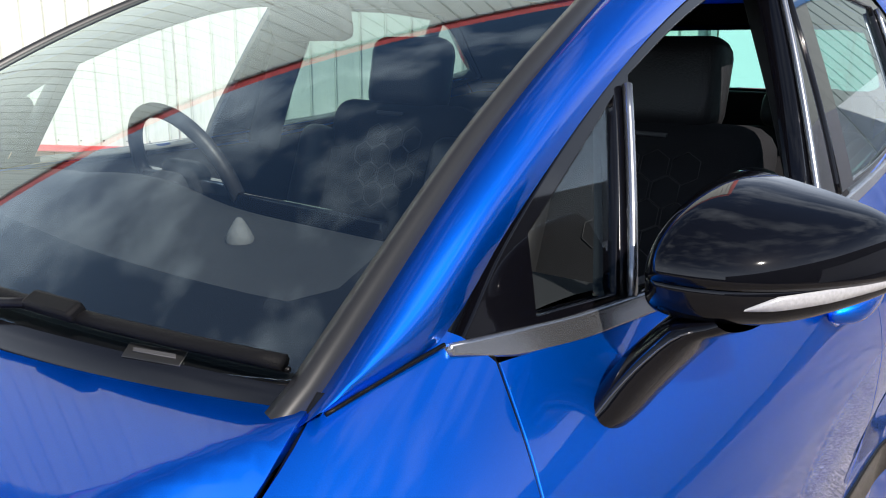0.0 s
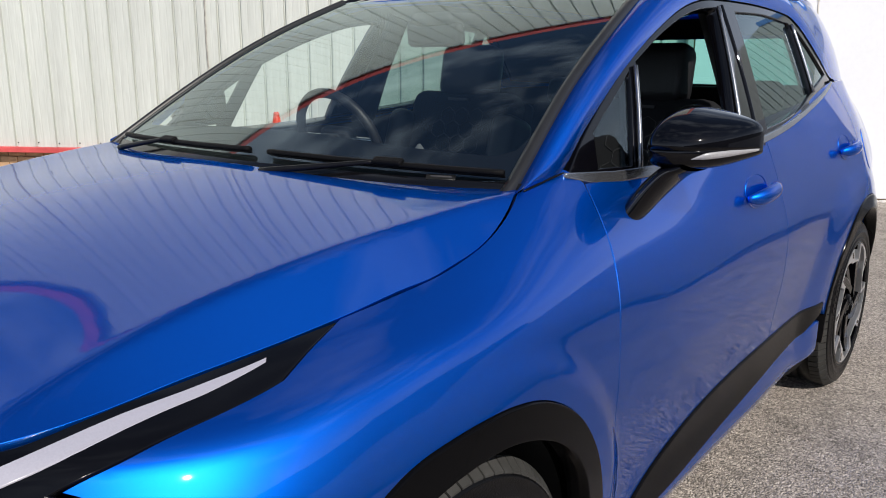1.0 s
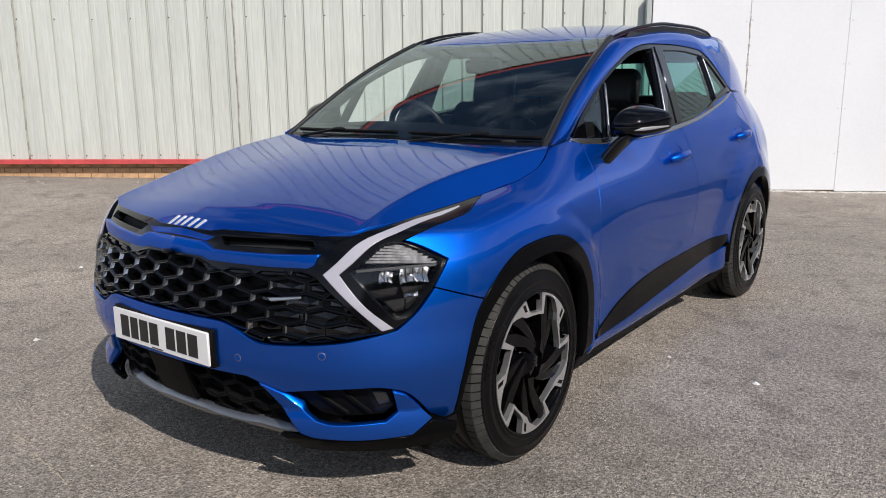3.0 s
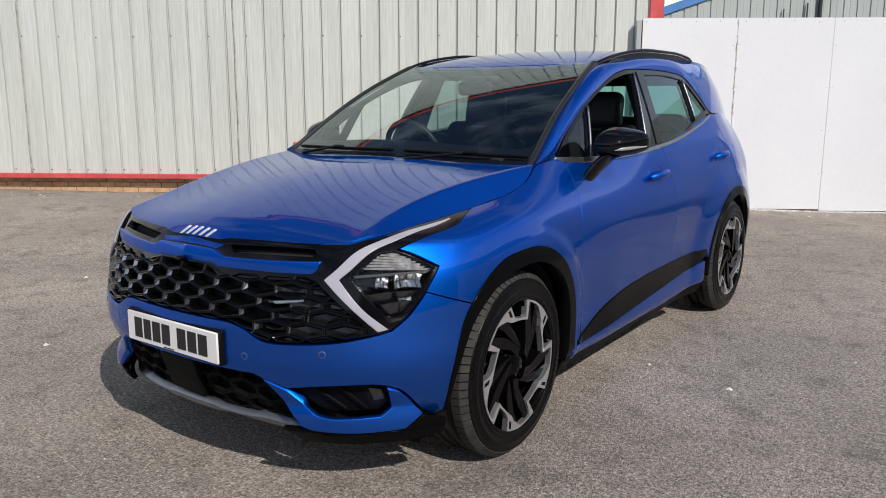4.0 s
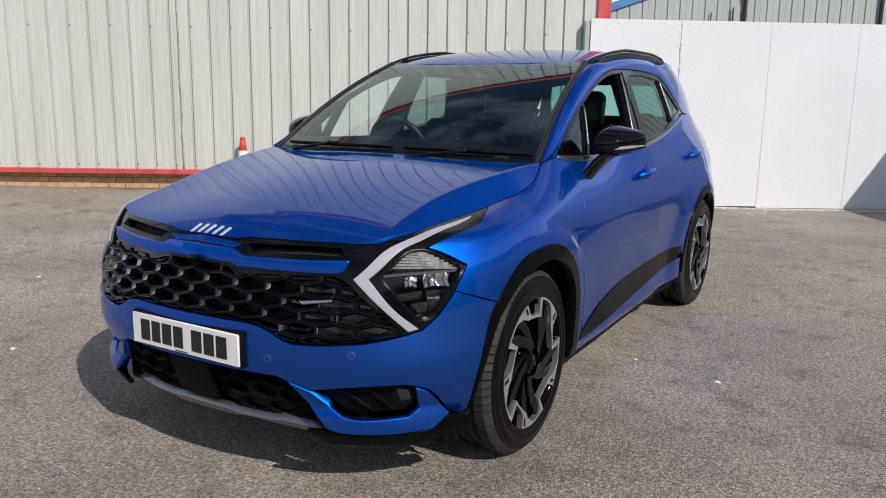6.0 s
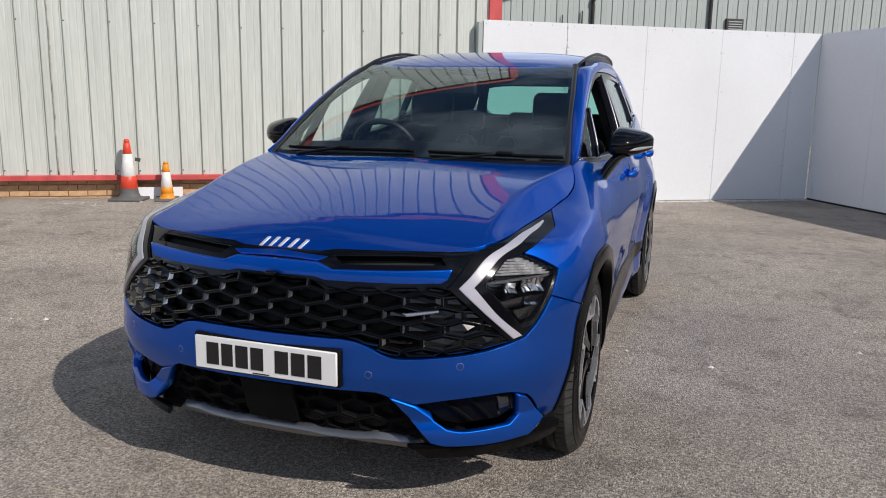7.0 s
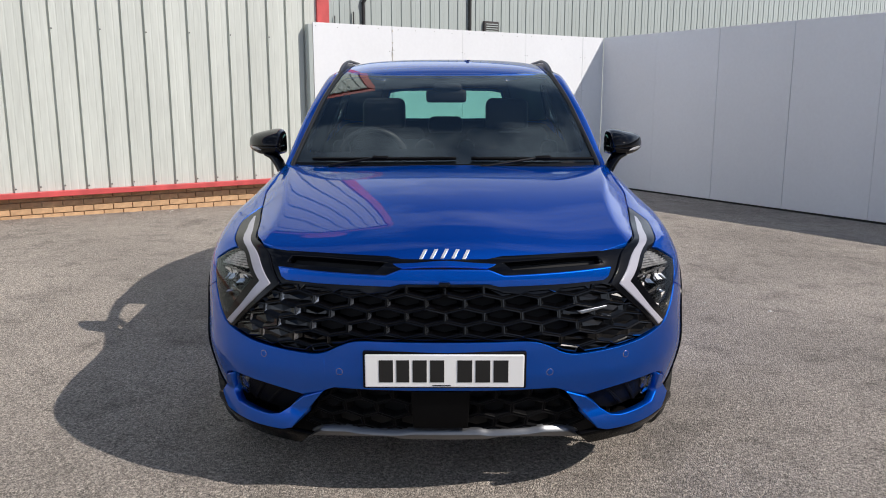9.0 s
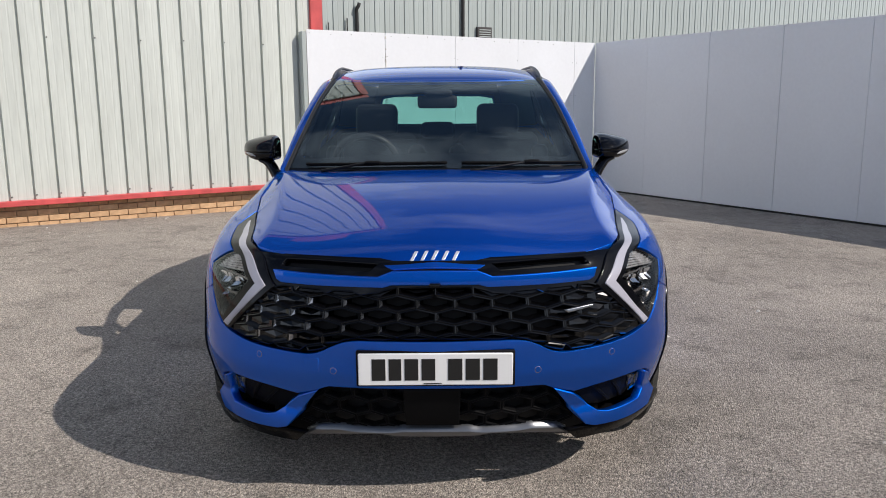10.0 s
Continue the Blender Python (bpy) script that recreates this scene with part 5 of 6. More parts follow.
def clip_cell(hexa, region):
    """The part of a cell that lies in the region, or None."""
    ins = inside(region, hexa)
    if not ins.any():
        return None
    if ins.all():
        return hexa if area2(hexa) > 0 else hexa[::-1]
    mid = hexa[ins].mean(0)
    out = []
    for p, ok in zip(hexa, ins):
        if not ok:
            a, b = 0.0, 1.0
            for _ in range(12):
                t = 0.5 * (a + b)
                if inside(region, (mid + (p - mid) * t)[None])[0]:
                    a = t
                else:
                    b = t
            p = mid + (p - mid) * a
        out.append(p)
    out = np.array(out)
    if abs(area2(out)) < 4e-4:
        return None
    return out if area2(out) > 0 else out[::-1]


build_front()


# ---- wheels


def build_wheel(y0, hand):
    """Wheel on one hand of the car: tyre with tread blocks, black alloy with machined faces, brake behind."""
    turn = pose(hand * 0.905, y0, HUB_Z, 0, hand * 90, 0)
    wheel = lathe("wheel", RIM_BLACK, [(0.264, 0.006), (0.260, 0.002), (0.252, -0.012), (0.242, -0.05), (0.215, -0.15), (0.235, -0.22), (0.245, -0.225)], turn, car, "black and machined alloy wheel", 64)
    prof = [(0.262, 0.004), (0.2655, 0.0105), (0.270, 0.0125), (0.274, 0.0115), (0.276, 0.0085), (0.284, 0.0095), (0.296, 0.0115), (0.298, 0.0128), (0.301, 0.0128), (0.303, 0.0115), (0.318, 0.0095), (0.328, 0.0055), (0.330, 0.0065), (0.333, 0.0045), (0.344, -0.010), (0.3565, -0.034)]
    tread = [(0.3565, -0.060), (0.350, -0.0605), (0.350, -0.0665), (0.358, -0.067), (0.3585, -0.108), (0.350, -0.1085), (0.350, -0.1175), (0.3585, -0.118), (0.358, -0.160), (0.350, -0.1605), (0.350, -0.1665), (0.3565, -0.167)]
    tail = [(0.3565, -0.195), (0.350, -0.21), (0.335, -0.226), (0.30, -0.235), (0.26, -0.228), (0.247, -0.22)]
    tyre = lathe("tyre", RUBBER, prof + tread + tail, turn, wheel, "black road tyre", 96)
    # tread blocks on the shoulder
    verts, faces = [], []
    for i in range(72):
        a0, a1 = 2 * math.pi * i / 72, 2 * math.pi * (i + 0.84) / 72
        for shear, (r0, h0), (r1, h1) in ((0.02, (0.3375, 0.0015), (0.3605, -0.0585)), (-0.02, (0.3605, -0.169), (0.349, -0.212))):
            k = len(verts)
            mid_r, mid_h = max(r0, r1) , 0.62 * h0 + 0.38 * h1 if r0 < r1 else 0.38 * h0 + 0.62 * h1
            for aa in (a0, a1):
                for r, h, d in ((r0 - 0.006, h0, 0), (r0 + 0.0012, h0, 0), (mid_r - 0.0012, mid_h, shear * 0.5), (r1 if r1 > r0 else r1 + 0.0012, h1, shear), (r1 - 0.006, h1, shear)):
                    verts.append(turn @ Vector((r * math.cos(aa + d), r * math.sin(aa + d), h)))
            for j in range(4):
                faces.append((k + j, k + j + 1, k + 5 + j + 1, k + 5 + j))
            faces += [tuple(range(k + 4, k - 1, -1)), tuple(range(k + 5, k + 10))]
    tagged(part("tread", mesh_of("tread", verts, faces, TREAD, False), None, wheel), kind="stuff")
    # raised bars of sidewall lettering, unread
    verts, faces = [], []
    for c in (0.9, 0.9 + math.pi):
        for i in range(8):
            a = c + i * 0.075
            k = len(verts)
            for aa in (a, a + 0.045):
                for r, h in ((0.304, 0.0128), (0.320, 0.0106), (0.320, 0.007), (0.304, 0.009)):
                    verts.append(turn @ Vector((r * math.cos(aa), r * math.sin(aa), h)))
            faces += [(k, k + 1, k + 5, k + 4), (k, k + 4, k + 7, k + 3), (k + 1, k + 2, k + 6, k + 5), (k, k + 3, k + 2, k + 1), (k + 4, k + 5, k + 6, k + 7)]
    tagged(part("sidewall_mark", mesh_of("sidewall_mark", verts, faces, RUBBER, False), None, wheel), kind="stuff")
    lathe("rim_edge", RIM_BLACK, [(0.2525, 0.006), (0.2560, 0.0105), (0.2625, 0.0105), (0.2645, 0.006)], turn, wheel, steps=64)
    # spokes
    def prism(name, poly, h0, h1, material, taper=1.0, label=""):
        n = len(poly)
        c = np.array(poly).mean(0)
        top = [turn @ Vector((c[0] + (p[0] - c[0]) * taper, c[1] + (p[1] - c[1]) * taper, h1 + 0.10 * max(0, 0.12 - math.hypot(*p)))) for p in poly]
        bot = [turn @ Vector((p[0], p[1], h0)) for p in poly]
        me = mesh_of(name, top + bot, [tuple(range(n))] + [(i, i + n, (i + 1) % n + n, (i + 1) % n) for i in range(n)], material, False)
        bm = bmesh.new()
        bm.from_mesh(me)
        bmesh.ops.recalc_face_normals(bm, faces=bm.faces)
        bm.to_mesh(me)
        bm.free()
        part(name, me, None, wheel, label)
    pol = lambda points: [(0.254 * r * math.cos(math.radians(a + o)), 0.254 * r * math.sin(math.radians(a + o))) for r, a in points]
    for i in range(5):
        o = 72 * i
        # one long spoke up to each hook and one under each shield, both swept
        prism("spoke", pol([(0.985, 15), (0.70, 3), (0.48, -12), (0.25, -50), (0.18, -10), (0.36, 2), (0.62, 17), (0.85, 25), (0.985, 27)]), -0.045, 0.002, RIM_BLACK, 0.95)
        prism("spoke", pol([(0.30, -34), (0.72, -4), (0.97, 4), (0.97, -12), (0.74, -17), (0.50, -32), (0.26, -66)]), -0.052, -0.006, RIM_BLACK, 0.95)
        shield = [(1, 52), (1, 58), (1, 64), (1, 70), (1, 76), (0.968, 76), (0.925, 70.5), (0.85, 62), (0.765, 56), (0.80, 48.5)]
        strip = [(1, a) for a in (76, 80, 84, 88, 93)] + [(0.968, a) for a in (93, 88, 84, 80, 76)]
        hook = [(1, 21), (1, 26.5), (0.735, 23.5), (0.70, 19)]
        link = [(0.735, 23.5), (0.735, 32), (0.745, 40), (0.80, 48.5), (0.765, 56), (0.715, 42), (0.70, 30), (0.70, 19)]
        for name, shape, top in (("machined_shield", shield, 0.0120), ("machined_strip", strip, 0.0114), ("machined_hook", hook, 0.0118), ("machined_link", link, 0.0112)):
            prism(name, pol(shape), -0.012, top, MACHINED, 1.0)
        prism("face_notch", pol([(0.965, 54.5), (0.975, 58), (0.86, 56.5), (0.84, 52.5)]), 0.0, 0.0128, RIM_BLACK, 1.0)
    lathe("hub_cap", RIM_BLACK, [(0.0, 0.006), (0.030, 0.005), (0.034, 0.000), (0.060, -0.004), (0.075, -0.03)], turn, wheel, steps=40)
    prism("hub_mark", [(-0.012, -0.002), (0.012, 0.0), (0.012, 0.002), (-0.012, 0.0)], 0.0, 0.0068, SATIN)
    lathe("brake_disc", STEEL, [(0.07, -0.09), (0.16, -0.09), (0.16, -0.115), (0.07, -0.115)], turn, wheel, steps=48)
    part("brake_caliper", block(-0.05, 0.05, 0.11, 0.19, -0.13, -0.075, 0.012, m=turn @ pose(0, 0, 0, 0, 0, 130)), STEEL, wheel)
    if y0 == 0.0:
        part("air_deflector", block(min(hand * 0.60, hand * 0.80), max(hand * 0.60, hand * 0.80), -0.475, -0.462, 0.175, 0.31, 0.004, segments=1), PLASTIC, car)
    # liner
    a = np.linspace(-0.35, math.pi + 0.35, 28)
    rows = [[(hand * x, y0 + 0.415 * math.cos(t) + 0.01, HUB_Z + 0.415 * math.sin(t)) for t in a] for x in (0.855, 0.60)]
    sheet("wheel_liner", LINER, rows, car)
    inner = [(hand * 0.60, y0 + 0.42 * math.cos(t), HUB_Z + 0.42 * math.sin(t)) for t in a]
    part("liner_wall", mesh_of("liner_wall", inner, [tuple(range(len(inner)))], LINER, False), None, car)


for y0 in (0.0, WHEELBASE):
    for hand in (1, -1):
        build_wheel(y0, hand)

# ---- underbody and cabin


def build_inside():
    part("underbody", block(-0.60, 0.60, -0.66, 3.35, 0.19, 0.36, 0.02), PLASTIC, car)
    # tray behind the bumper, following its plan; unseen, added to stop sun leaking through
    xs = np.linspace(-0.80, 0.80, 33)
    edge = [(x, np.interp(abs(x), [p[0] for p in PLAN[:10]], [p[1] for p in PLAN[:10]]) + 0.15) for x in xs] + [(0.80, -0.47), (-0.80, -0.47)]
    n = len(edge)
    part("front_undertray", mesh_of("front_undertray", [(x, y, z) for z in (0.264, 0.252) for x, y in edge], [tuple(range(n)), tuple(range(2 * n - 1, n - 1, -1))] + [(i, i + n, (i + 1) % n + n, (i + 1) % n) for i in range(n)], PLASTIC, False), None, car)
    part("floor_pan", block(-0.84, 0.84, 0.48, 2.20, 0.24, 0.40, 0.02), PLASTIC, car)
    part("bulkhead", block(-0.80, 0.80, 0.44, 0.50, 0.30, 1.02, 0.01), CABIN, car)
    part("engine_bay", block(-0.58, 0.58, -0.70, 0.44, 0.34, 0.80, 0.03), DARK, car)
    part("boot_floor", block(-0.58, 0.58, 2.25, 3.45, 0.36, 0.75, 0.02), CABIN, car)
    lining = straight(fl([(0.50, 1.085), (1.5, 1.10), (2.5, 1.22), (3.40, 1.22), (3.40, 0.80), (2.2, 0.80), (2.2, 0.34), (0.50, 0.34)]), 0.06)
    both("door_lining", CABIN, car, side, lining, "black moulded door lining", step=0.08, gap=0, lift=-0.075, deep=0)
    # lining of roof and pillars
    head = straight([(-0.57, 1.24), (0.57, 1.24), (0.55, 2.6), (0.47, 3.1), (-0.47, 3.1), (-0.55, 2.6)], 0.08)
    panel("headliner", CABIN, car, roof, head, step=0.1, gap=0, lift=-0.03, deep=0)
    cant = straight([(0.62, 1.15), (0.85, 1.285), (1.08, 1.39), (1.3, 1.462), (1.5, 1.490), (1.8, 1.495), (2.2, 1.478), (2.46, 1.31), (2.56, 1.24), (3.3, 1.2), (3.3, 1.53), (2.2, 1.56), (1.4, 1.57), (0.62, 1.23)], 0.05)
    both("pillar_lining", CABIN, car, glasshouse, cant, step=0.08, gap=0, lift=-0.03, deep=0)
    for hand in (1, -1):
        pts = np.array([glasshouse(1.53, 1.08, -0.05), glasshouse(1.55, 1.3, -0.05), glasshouse(1.58, 1.5, -0.05)]) * (hand, 1, 1)
        tube("belt_pillar", CABIN, pts, (0.05, 0.045, 0.04), car, sides=10)
    # dashboard
    prof = [(0.47, 1.06), (0.55, 1.078), (0.72, 1.085), (0.88, 1.07), (0.955, 1.035), (0.975, 0.97), (0.95, 0.85), (0.90, 0.62)]
    xs = np.linspace(-0.72, 0.72, 25)
    rows = [[(x, y + 0.03 * (abs(x) / 0.72) ** 2, z + (0.03 * math.exp(-((x + 0.36) / 0.17) ** 2) if 0.7 < y < 0.97 and z > 1.0 else 0)) for x in xs] for y, z in smooth_line(prof, 0.05)]
    sheet("dashboard", CABIN, rows, car, "black moulded dashboard")
    part("display", block(-0.50, 0.22, 0.925, 0.945, 1.035, 1.135, 0.006, m=pose(0, 0, 0, -4)), GLOSS_BLACK, car, "wide glossy black display")
    part("dash_vent", block(0.32, 0.62, 0.952, 0.975, 0.985, 1.02, 0.004), SATIN, car)
    part("console", block(-0.13, 0.13, 0.9, 1.75, 0.40, 0.80, 0.05), CABIN, car)
    # steering wheel
    m = pose(-0.393, 1.010, 1.064, 68, 0, 180)
    a = np.linspace(0, 2 * math.pi, 49)
    sw = tube("steering_wheel", LEATHER, [m @ Vector((0.178 * math.cos(t), 0.178 * math.sin(t) * (0.94 if math.sin(t) < 0 else 1), 0)) for t in a], 0.0165, car, "black leather steering wheel", 12, cap=False)
    part("wheel_boss", block(-0.075, 0.075, -0.06, 0.055, -0.02, 0.03, 0.025, m), CABIN, sw)
    for x0, x1, y0_, y1_ in ((-0.17, -0.06, -0.02, 0.025), (0.06, 0.17, -0.02, 0.025), (-0.02, 0.02, -0.165, -0.05)):
        part("wheel_spoke", block(x0, x1, y0_, y1_, -0.012, 0.008, 0.006, m), SATIN, sw)
    part("steering_column", block(-0.05, 0.05, -0.05, 0.05, -0.30, -0.02, 0.02, m), CABIN, car)
    # seats
    def seat(x, y, rear=False, w=0.26):
        back = pose(x, y, 0.62, -18 if not rear else -24)
        s = part("front_seat" if not rear else "rear_seat", block(-w, w, -0.07, 0.07, 0.0, 0.62 if not rear else 0.56, 0.06, back, 4), CLOTH, car, "black cloth and leather seat")
        part("seat_cushion", block(x - w, x + w, y - 0.50, y + 0.02, 0.42, 0.64, 0.06, segments=4), CLOTH, s)
        for e in (-1, 1):
            part("side_bolster", block(e * w - 0.055, e * w + 0.055, -0.13, 0.05, 0.10, 0.52, 0.045, back, 4), LEATHER, s)
        hr = back @ pose(0, -0.02, 0.70 if not rear else 0.62, 8)
        hw, hh = (0.135, 0.105) if not rear else (0.13, 0.065)
        part("headrest", block(-hw, hw, -0.055, 0.055, -hh, hh, 0.045, hr, 4), LEATHER, s, "padded black headrest")
        for e in (-1, 1):
            tube("headrest_post", CHROME, [hr @ Vector((e * 0.06, 0, -0.18)), hr @ Vector((e * 0.06, 0, -0.08))], 0.006, s, sides=8)
        if not rear:
            # quilted shoulder: pale hexagon stitching
            for r in range(4):
                for c in range(3):
                    cx, cz = (c - 1) * 0.07 + (0.035 if r % 2 else 0), 0.34 + r * 0.055
                    pts = [back @ Vector((cx + 0.036 * math.cos(t), -0.072, cz + 0.036 * math.sin(t))) for t in np.linspace(math.pi / 6, math.pi / 6 + 2 * math.pi, 7)]
                    tube("stitching", WHITE_STITCH, pts, 0.0009, s, sides=4, cap=False)
            part("seat_badge", block(-0.05, 0.05, -0.075, -0.068, 0.568, 0.578, 0.002, back), WHITE_STITCH, s)
    for x in (-0.39, 0.39):
        seat(x, 1.55)
    for x in (-0.44, 0.0, 0.44):
        seat(x, 2.42, True, 0.21)
    # inside mirror with its sensor box
    part("inside_mirror", block(-0.11, 0.11, -0.02, 0.02, -0.035, 0.035, 0.018, pose(0.005, 1.035, 1.408, 8, 0, -4), 3), CABIN, car, "black frameless inside mirror")
    part("sensor_box", block(-0.07, 0.09, 1.00, 1.17, 1.435, 1.475, 0.018), CABIN, car)
    # sticker low on the glass
    panel("chassis_label", PLATE_INK, car, screen, straight([(0.545, 0.000), (0.605, 0.003), (0.600, 0.018), (0.540, 0.015)], 0.03), "small dark label with a pale bar", step=0.05, gap=0, lip=0.0005, deep=0.001, lift=0.002)
    panel("label_bar", WHITE_STITCH, car, screen, straight([(0.553, 0.0065), (0.597, 0.0085), (0.594, 0.0125), (0.550, 0.0105)], 0.03), step=0.05, gap=0, lip=0.0005, deep=0.001, lift=0.0035)


build_inside()


# ---- fittings outside


def build_mirror(hand):
    """Door mirror: swept gloss cap over a lower shell, wedge of light strip, foot on the door."""
    x0, x1, glass, split = 0.843, 1.037, 0.886, 1.152

    def shell(x, v, lift=0.0):
        """The housing: x across, v from its underside (-1) over the split (0) to its top (1)."""
        x, v = np.broadcast_arrays(np.asarray(x, float), np.asarray(v, float))
        ends = np.where(x < 0.882, (0.882 - x) / (0.882 - x0), np.clip((x - 0.985) / (x1 - 0.985), 0, 1))
        keep = (1 - np.clip(ends, 0, 1) ** 4.2) ** (1 / 4.2)
        k = np.clip((x - 0.86) / 0.175, 0, 1)
        front = 0.702 + 0.150 * k ** 2.5
        top = (curve([0.843, 0.862, 0.885, 0.95, 1.0, 1.037], np.array([1.222, 1.234, 1.238, 1.228, 1.215, 1.202]), x) - split) * (0.25 + 0.75 * keep)
        low = (split - curve([0.843, 0.90, 0.96, 1.037], np.array([1.110, 1.104, 1.110, 1.138]), x)) * (0.3 + 0.7 * keep)
        n = np.where(v > 0, 1.9, 4.2)
        bulge = (1 - abs(v) ** n) ** (1 / n)
        y = glass - (glass - front + 0.010 * np.clip(v, 0, 1)) * bulge * (0.35 + 0.65 * keep)
        z = split + np.where(v > 0, top, low) * v
        return np.stack([hand * (x + lift * 0.2 * ends), y - lift, z + 0.5 * lift * v], -1)

    xs = x0 + (x1 - x0) * (0.5 - 0.5 * np.cos(np.linspace(0, math.pi, 41)))
    vs = lambda a, b, n: np.sin(np.linspace(math.asin(a), math.asin(b), n))
    rows = [shell(xs, v, 0.002) for v in np.r_[vs(0.015, 1.0, 16)]]
    rows = [shell(xs, 0.02, -0.006)] + rows
    cap = sheet("door_mirror", GLOSS_BLACK, rows if hand > 0 else rows[::-1], car, "gloss black door mirror")
    rows = [shell(xs, v) for v in vs(-1.0, 0.0, 14)] + [shell(xs, 0.03, -0.005)]
    sheet("lower_shell", GLOSS_BLACK, rows if hand > 0 else rows[::-1], cap)
    for xe in (x0, x1):
        rim = np.concatenate([shell(np.full(30, xe), vs(-1.0, 1.0, 30))])
        part("end_cap", mesh_of("end_cap", rim, [tuple(range(30))], GLOSS_BLACK, False), None, cap)
    loop = np.concatenate([shell(xs[3:-1], np.full(37, 1.0)), shell(xs[3:-1], np.full(37, -1.0))[::-1]])
    mid = loop.mean(0)
    back = [loop, mid + (loop - mid) * 0.94 + (0, -0.006, 0), mid + (loop - mid) * 0.92 + (0, -0.025, 0)]
    sheet("mirror_rim", PLASTIC, back, cap, closed=True)
    part("mirror_face", mesh_of("mirror_face", back[-1], [tuple(range(len(loop)))], MIRROR, False), None, cap, "mirror glass")
    # light strip: a pointed wedge below the split, swept round the outer end
    xw = np.linspace(0.944, 1.0365, 26)
    up = np.interp(xw, [0.944, 0.966, 1.0, 1.0365], [-0.36, -0.10, 0.02, 0.06])
    dn = np.interp(xw, [0.944, 0.966, 1.0, 1.0365], [-0.38, -0.44, -0.44, -0.36])
    rows = [shell(xw, dn, 0.0), shell(xw, dn * 0.9 + up * 0.1, 0.0035), shell(xw, dn * 0.1 + up * 0.9, 0.0035), shell(xw, up, 0.0)]
    sheet("side_repeater", REPEATER, rows if hand > 0 else rows[::-1], cap, "clear white side repeater strip")
    # foot, a blade with a front ridge
    line = smooth_line([(0.925, 0.790, 1.116), (0.893, 0.772, 1.103), (0.868, 0.752, 1.076), (0.846, 0.728, 1.043), (0.830, 0.704, 1.012), (0.815, 0.690, 0.994)], 0.012)
    rows = []
    for i, p in enumerate(line):
        k = i / (len(line) - 1)
        w, d = 0.021 + 0.004 * math.sin(math.pi * k), 0.072 - 0.034 * k
        ring = []
        for a in np.linspace(0, 2 * math.pi, 20, endpoint=False):
            ca, sa = math.cos(a), math.sin(a)
            ring.append((p + np.array([0.85 * w * math.copysign(abs(ca) ** 0.75, ca) * (1 + 0.25 * sa), d * math.copysign(abs(sa) ** 0.9, sa), -0.5 * w * ca])) * (hand, 1, 1))
        rows.append(ring)
    rows.append([np.mean(rows[-1], 0) + (q - np.mean(rows[-1], 0)) * 0.5 for q in np.array(rows[-1])])
    sheet("mirror_foot", GLOSS_BLACK, rows if hand > 0 else rows[::-1], cap, "gloss black mirror foot", closed=True)
    # paler line drawn along the front ridge as its highlight
    tube("foot_ridge_glint", RIDGE_GLINT, [np.array(rw[15]) for rw in rows[2:-2]], 0.0012, cap, sides=6)


RIDGE_GLINT = shade("ridge_glint_grey", (0.10, 0.10, 0.105), 0.12, 0.8)


for hand in (1, -1):
    build_mirror(hand)


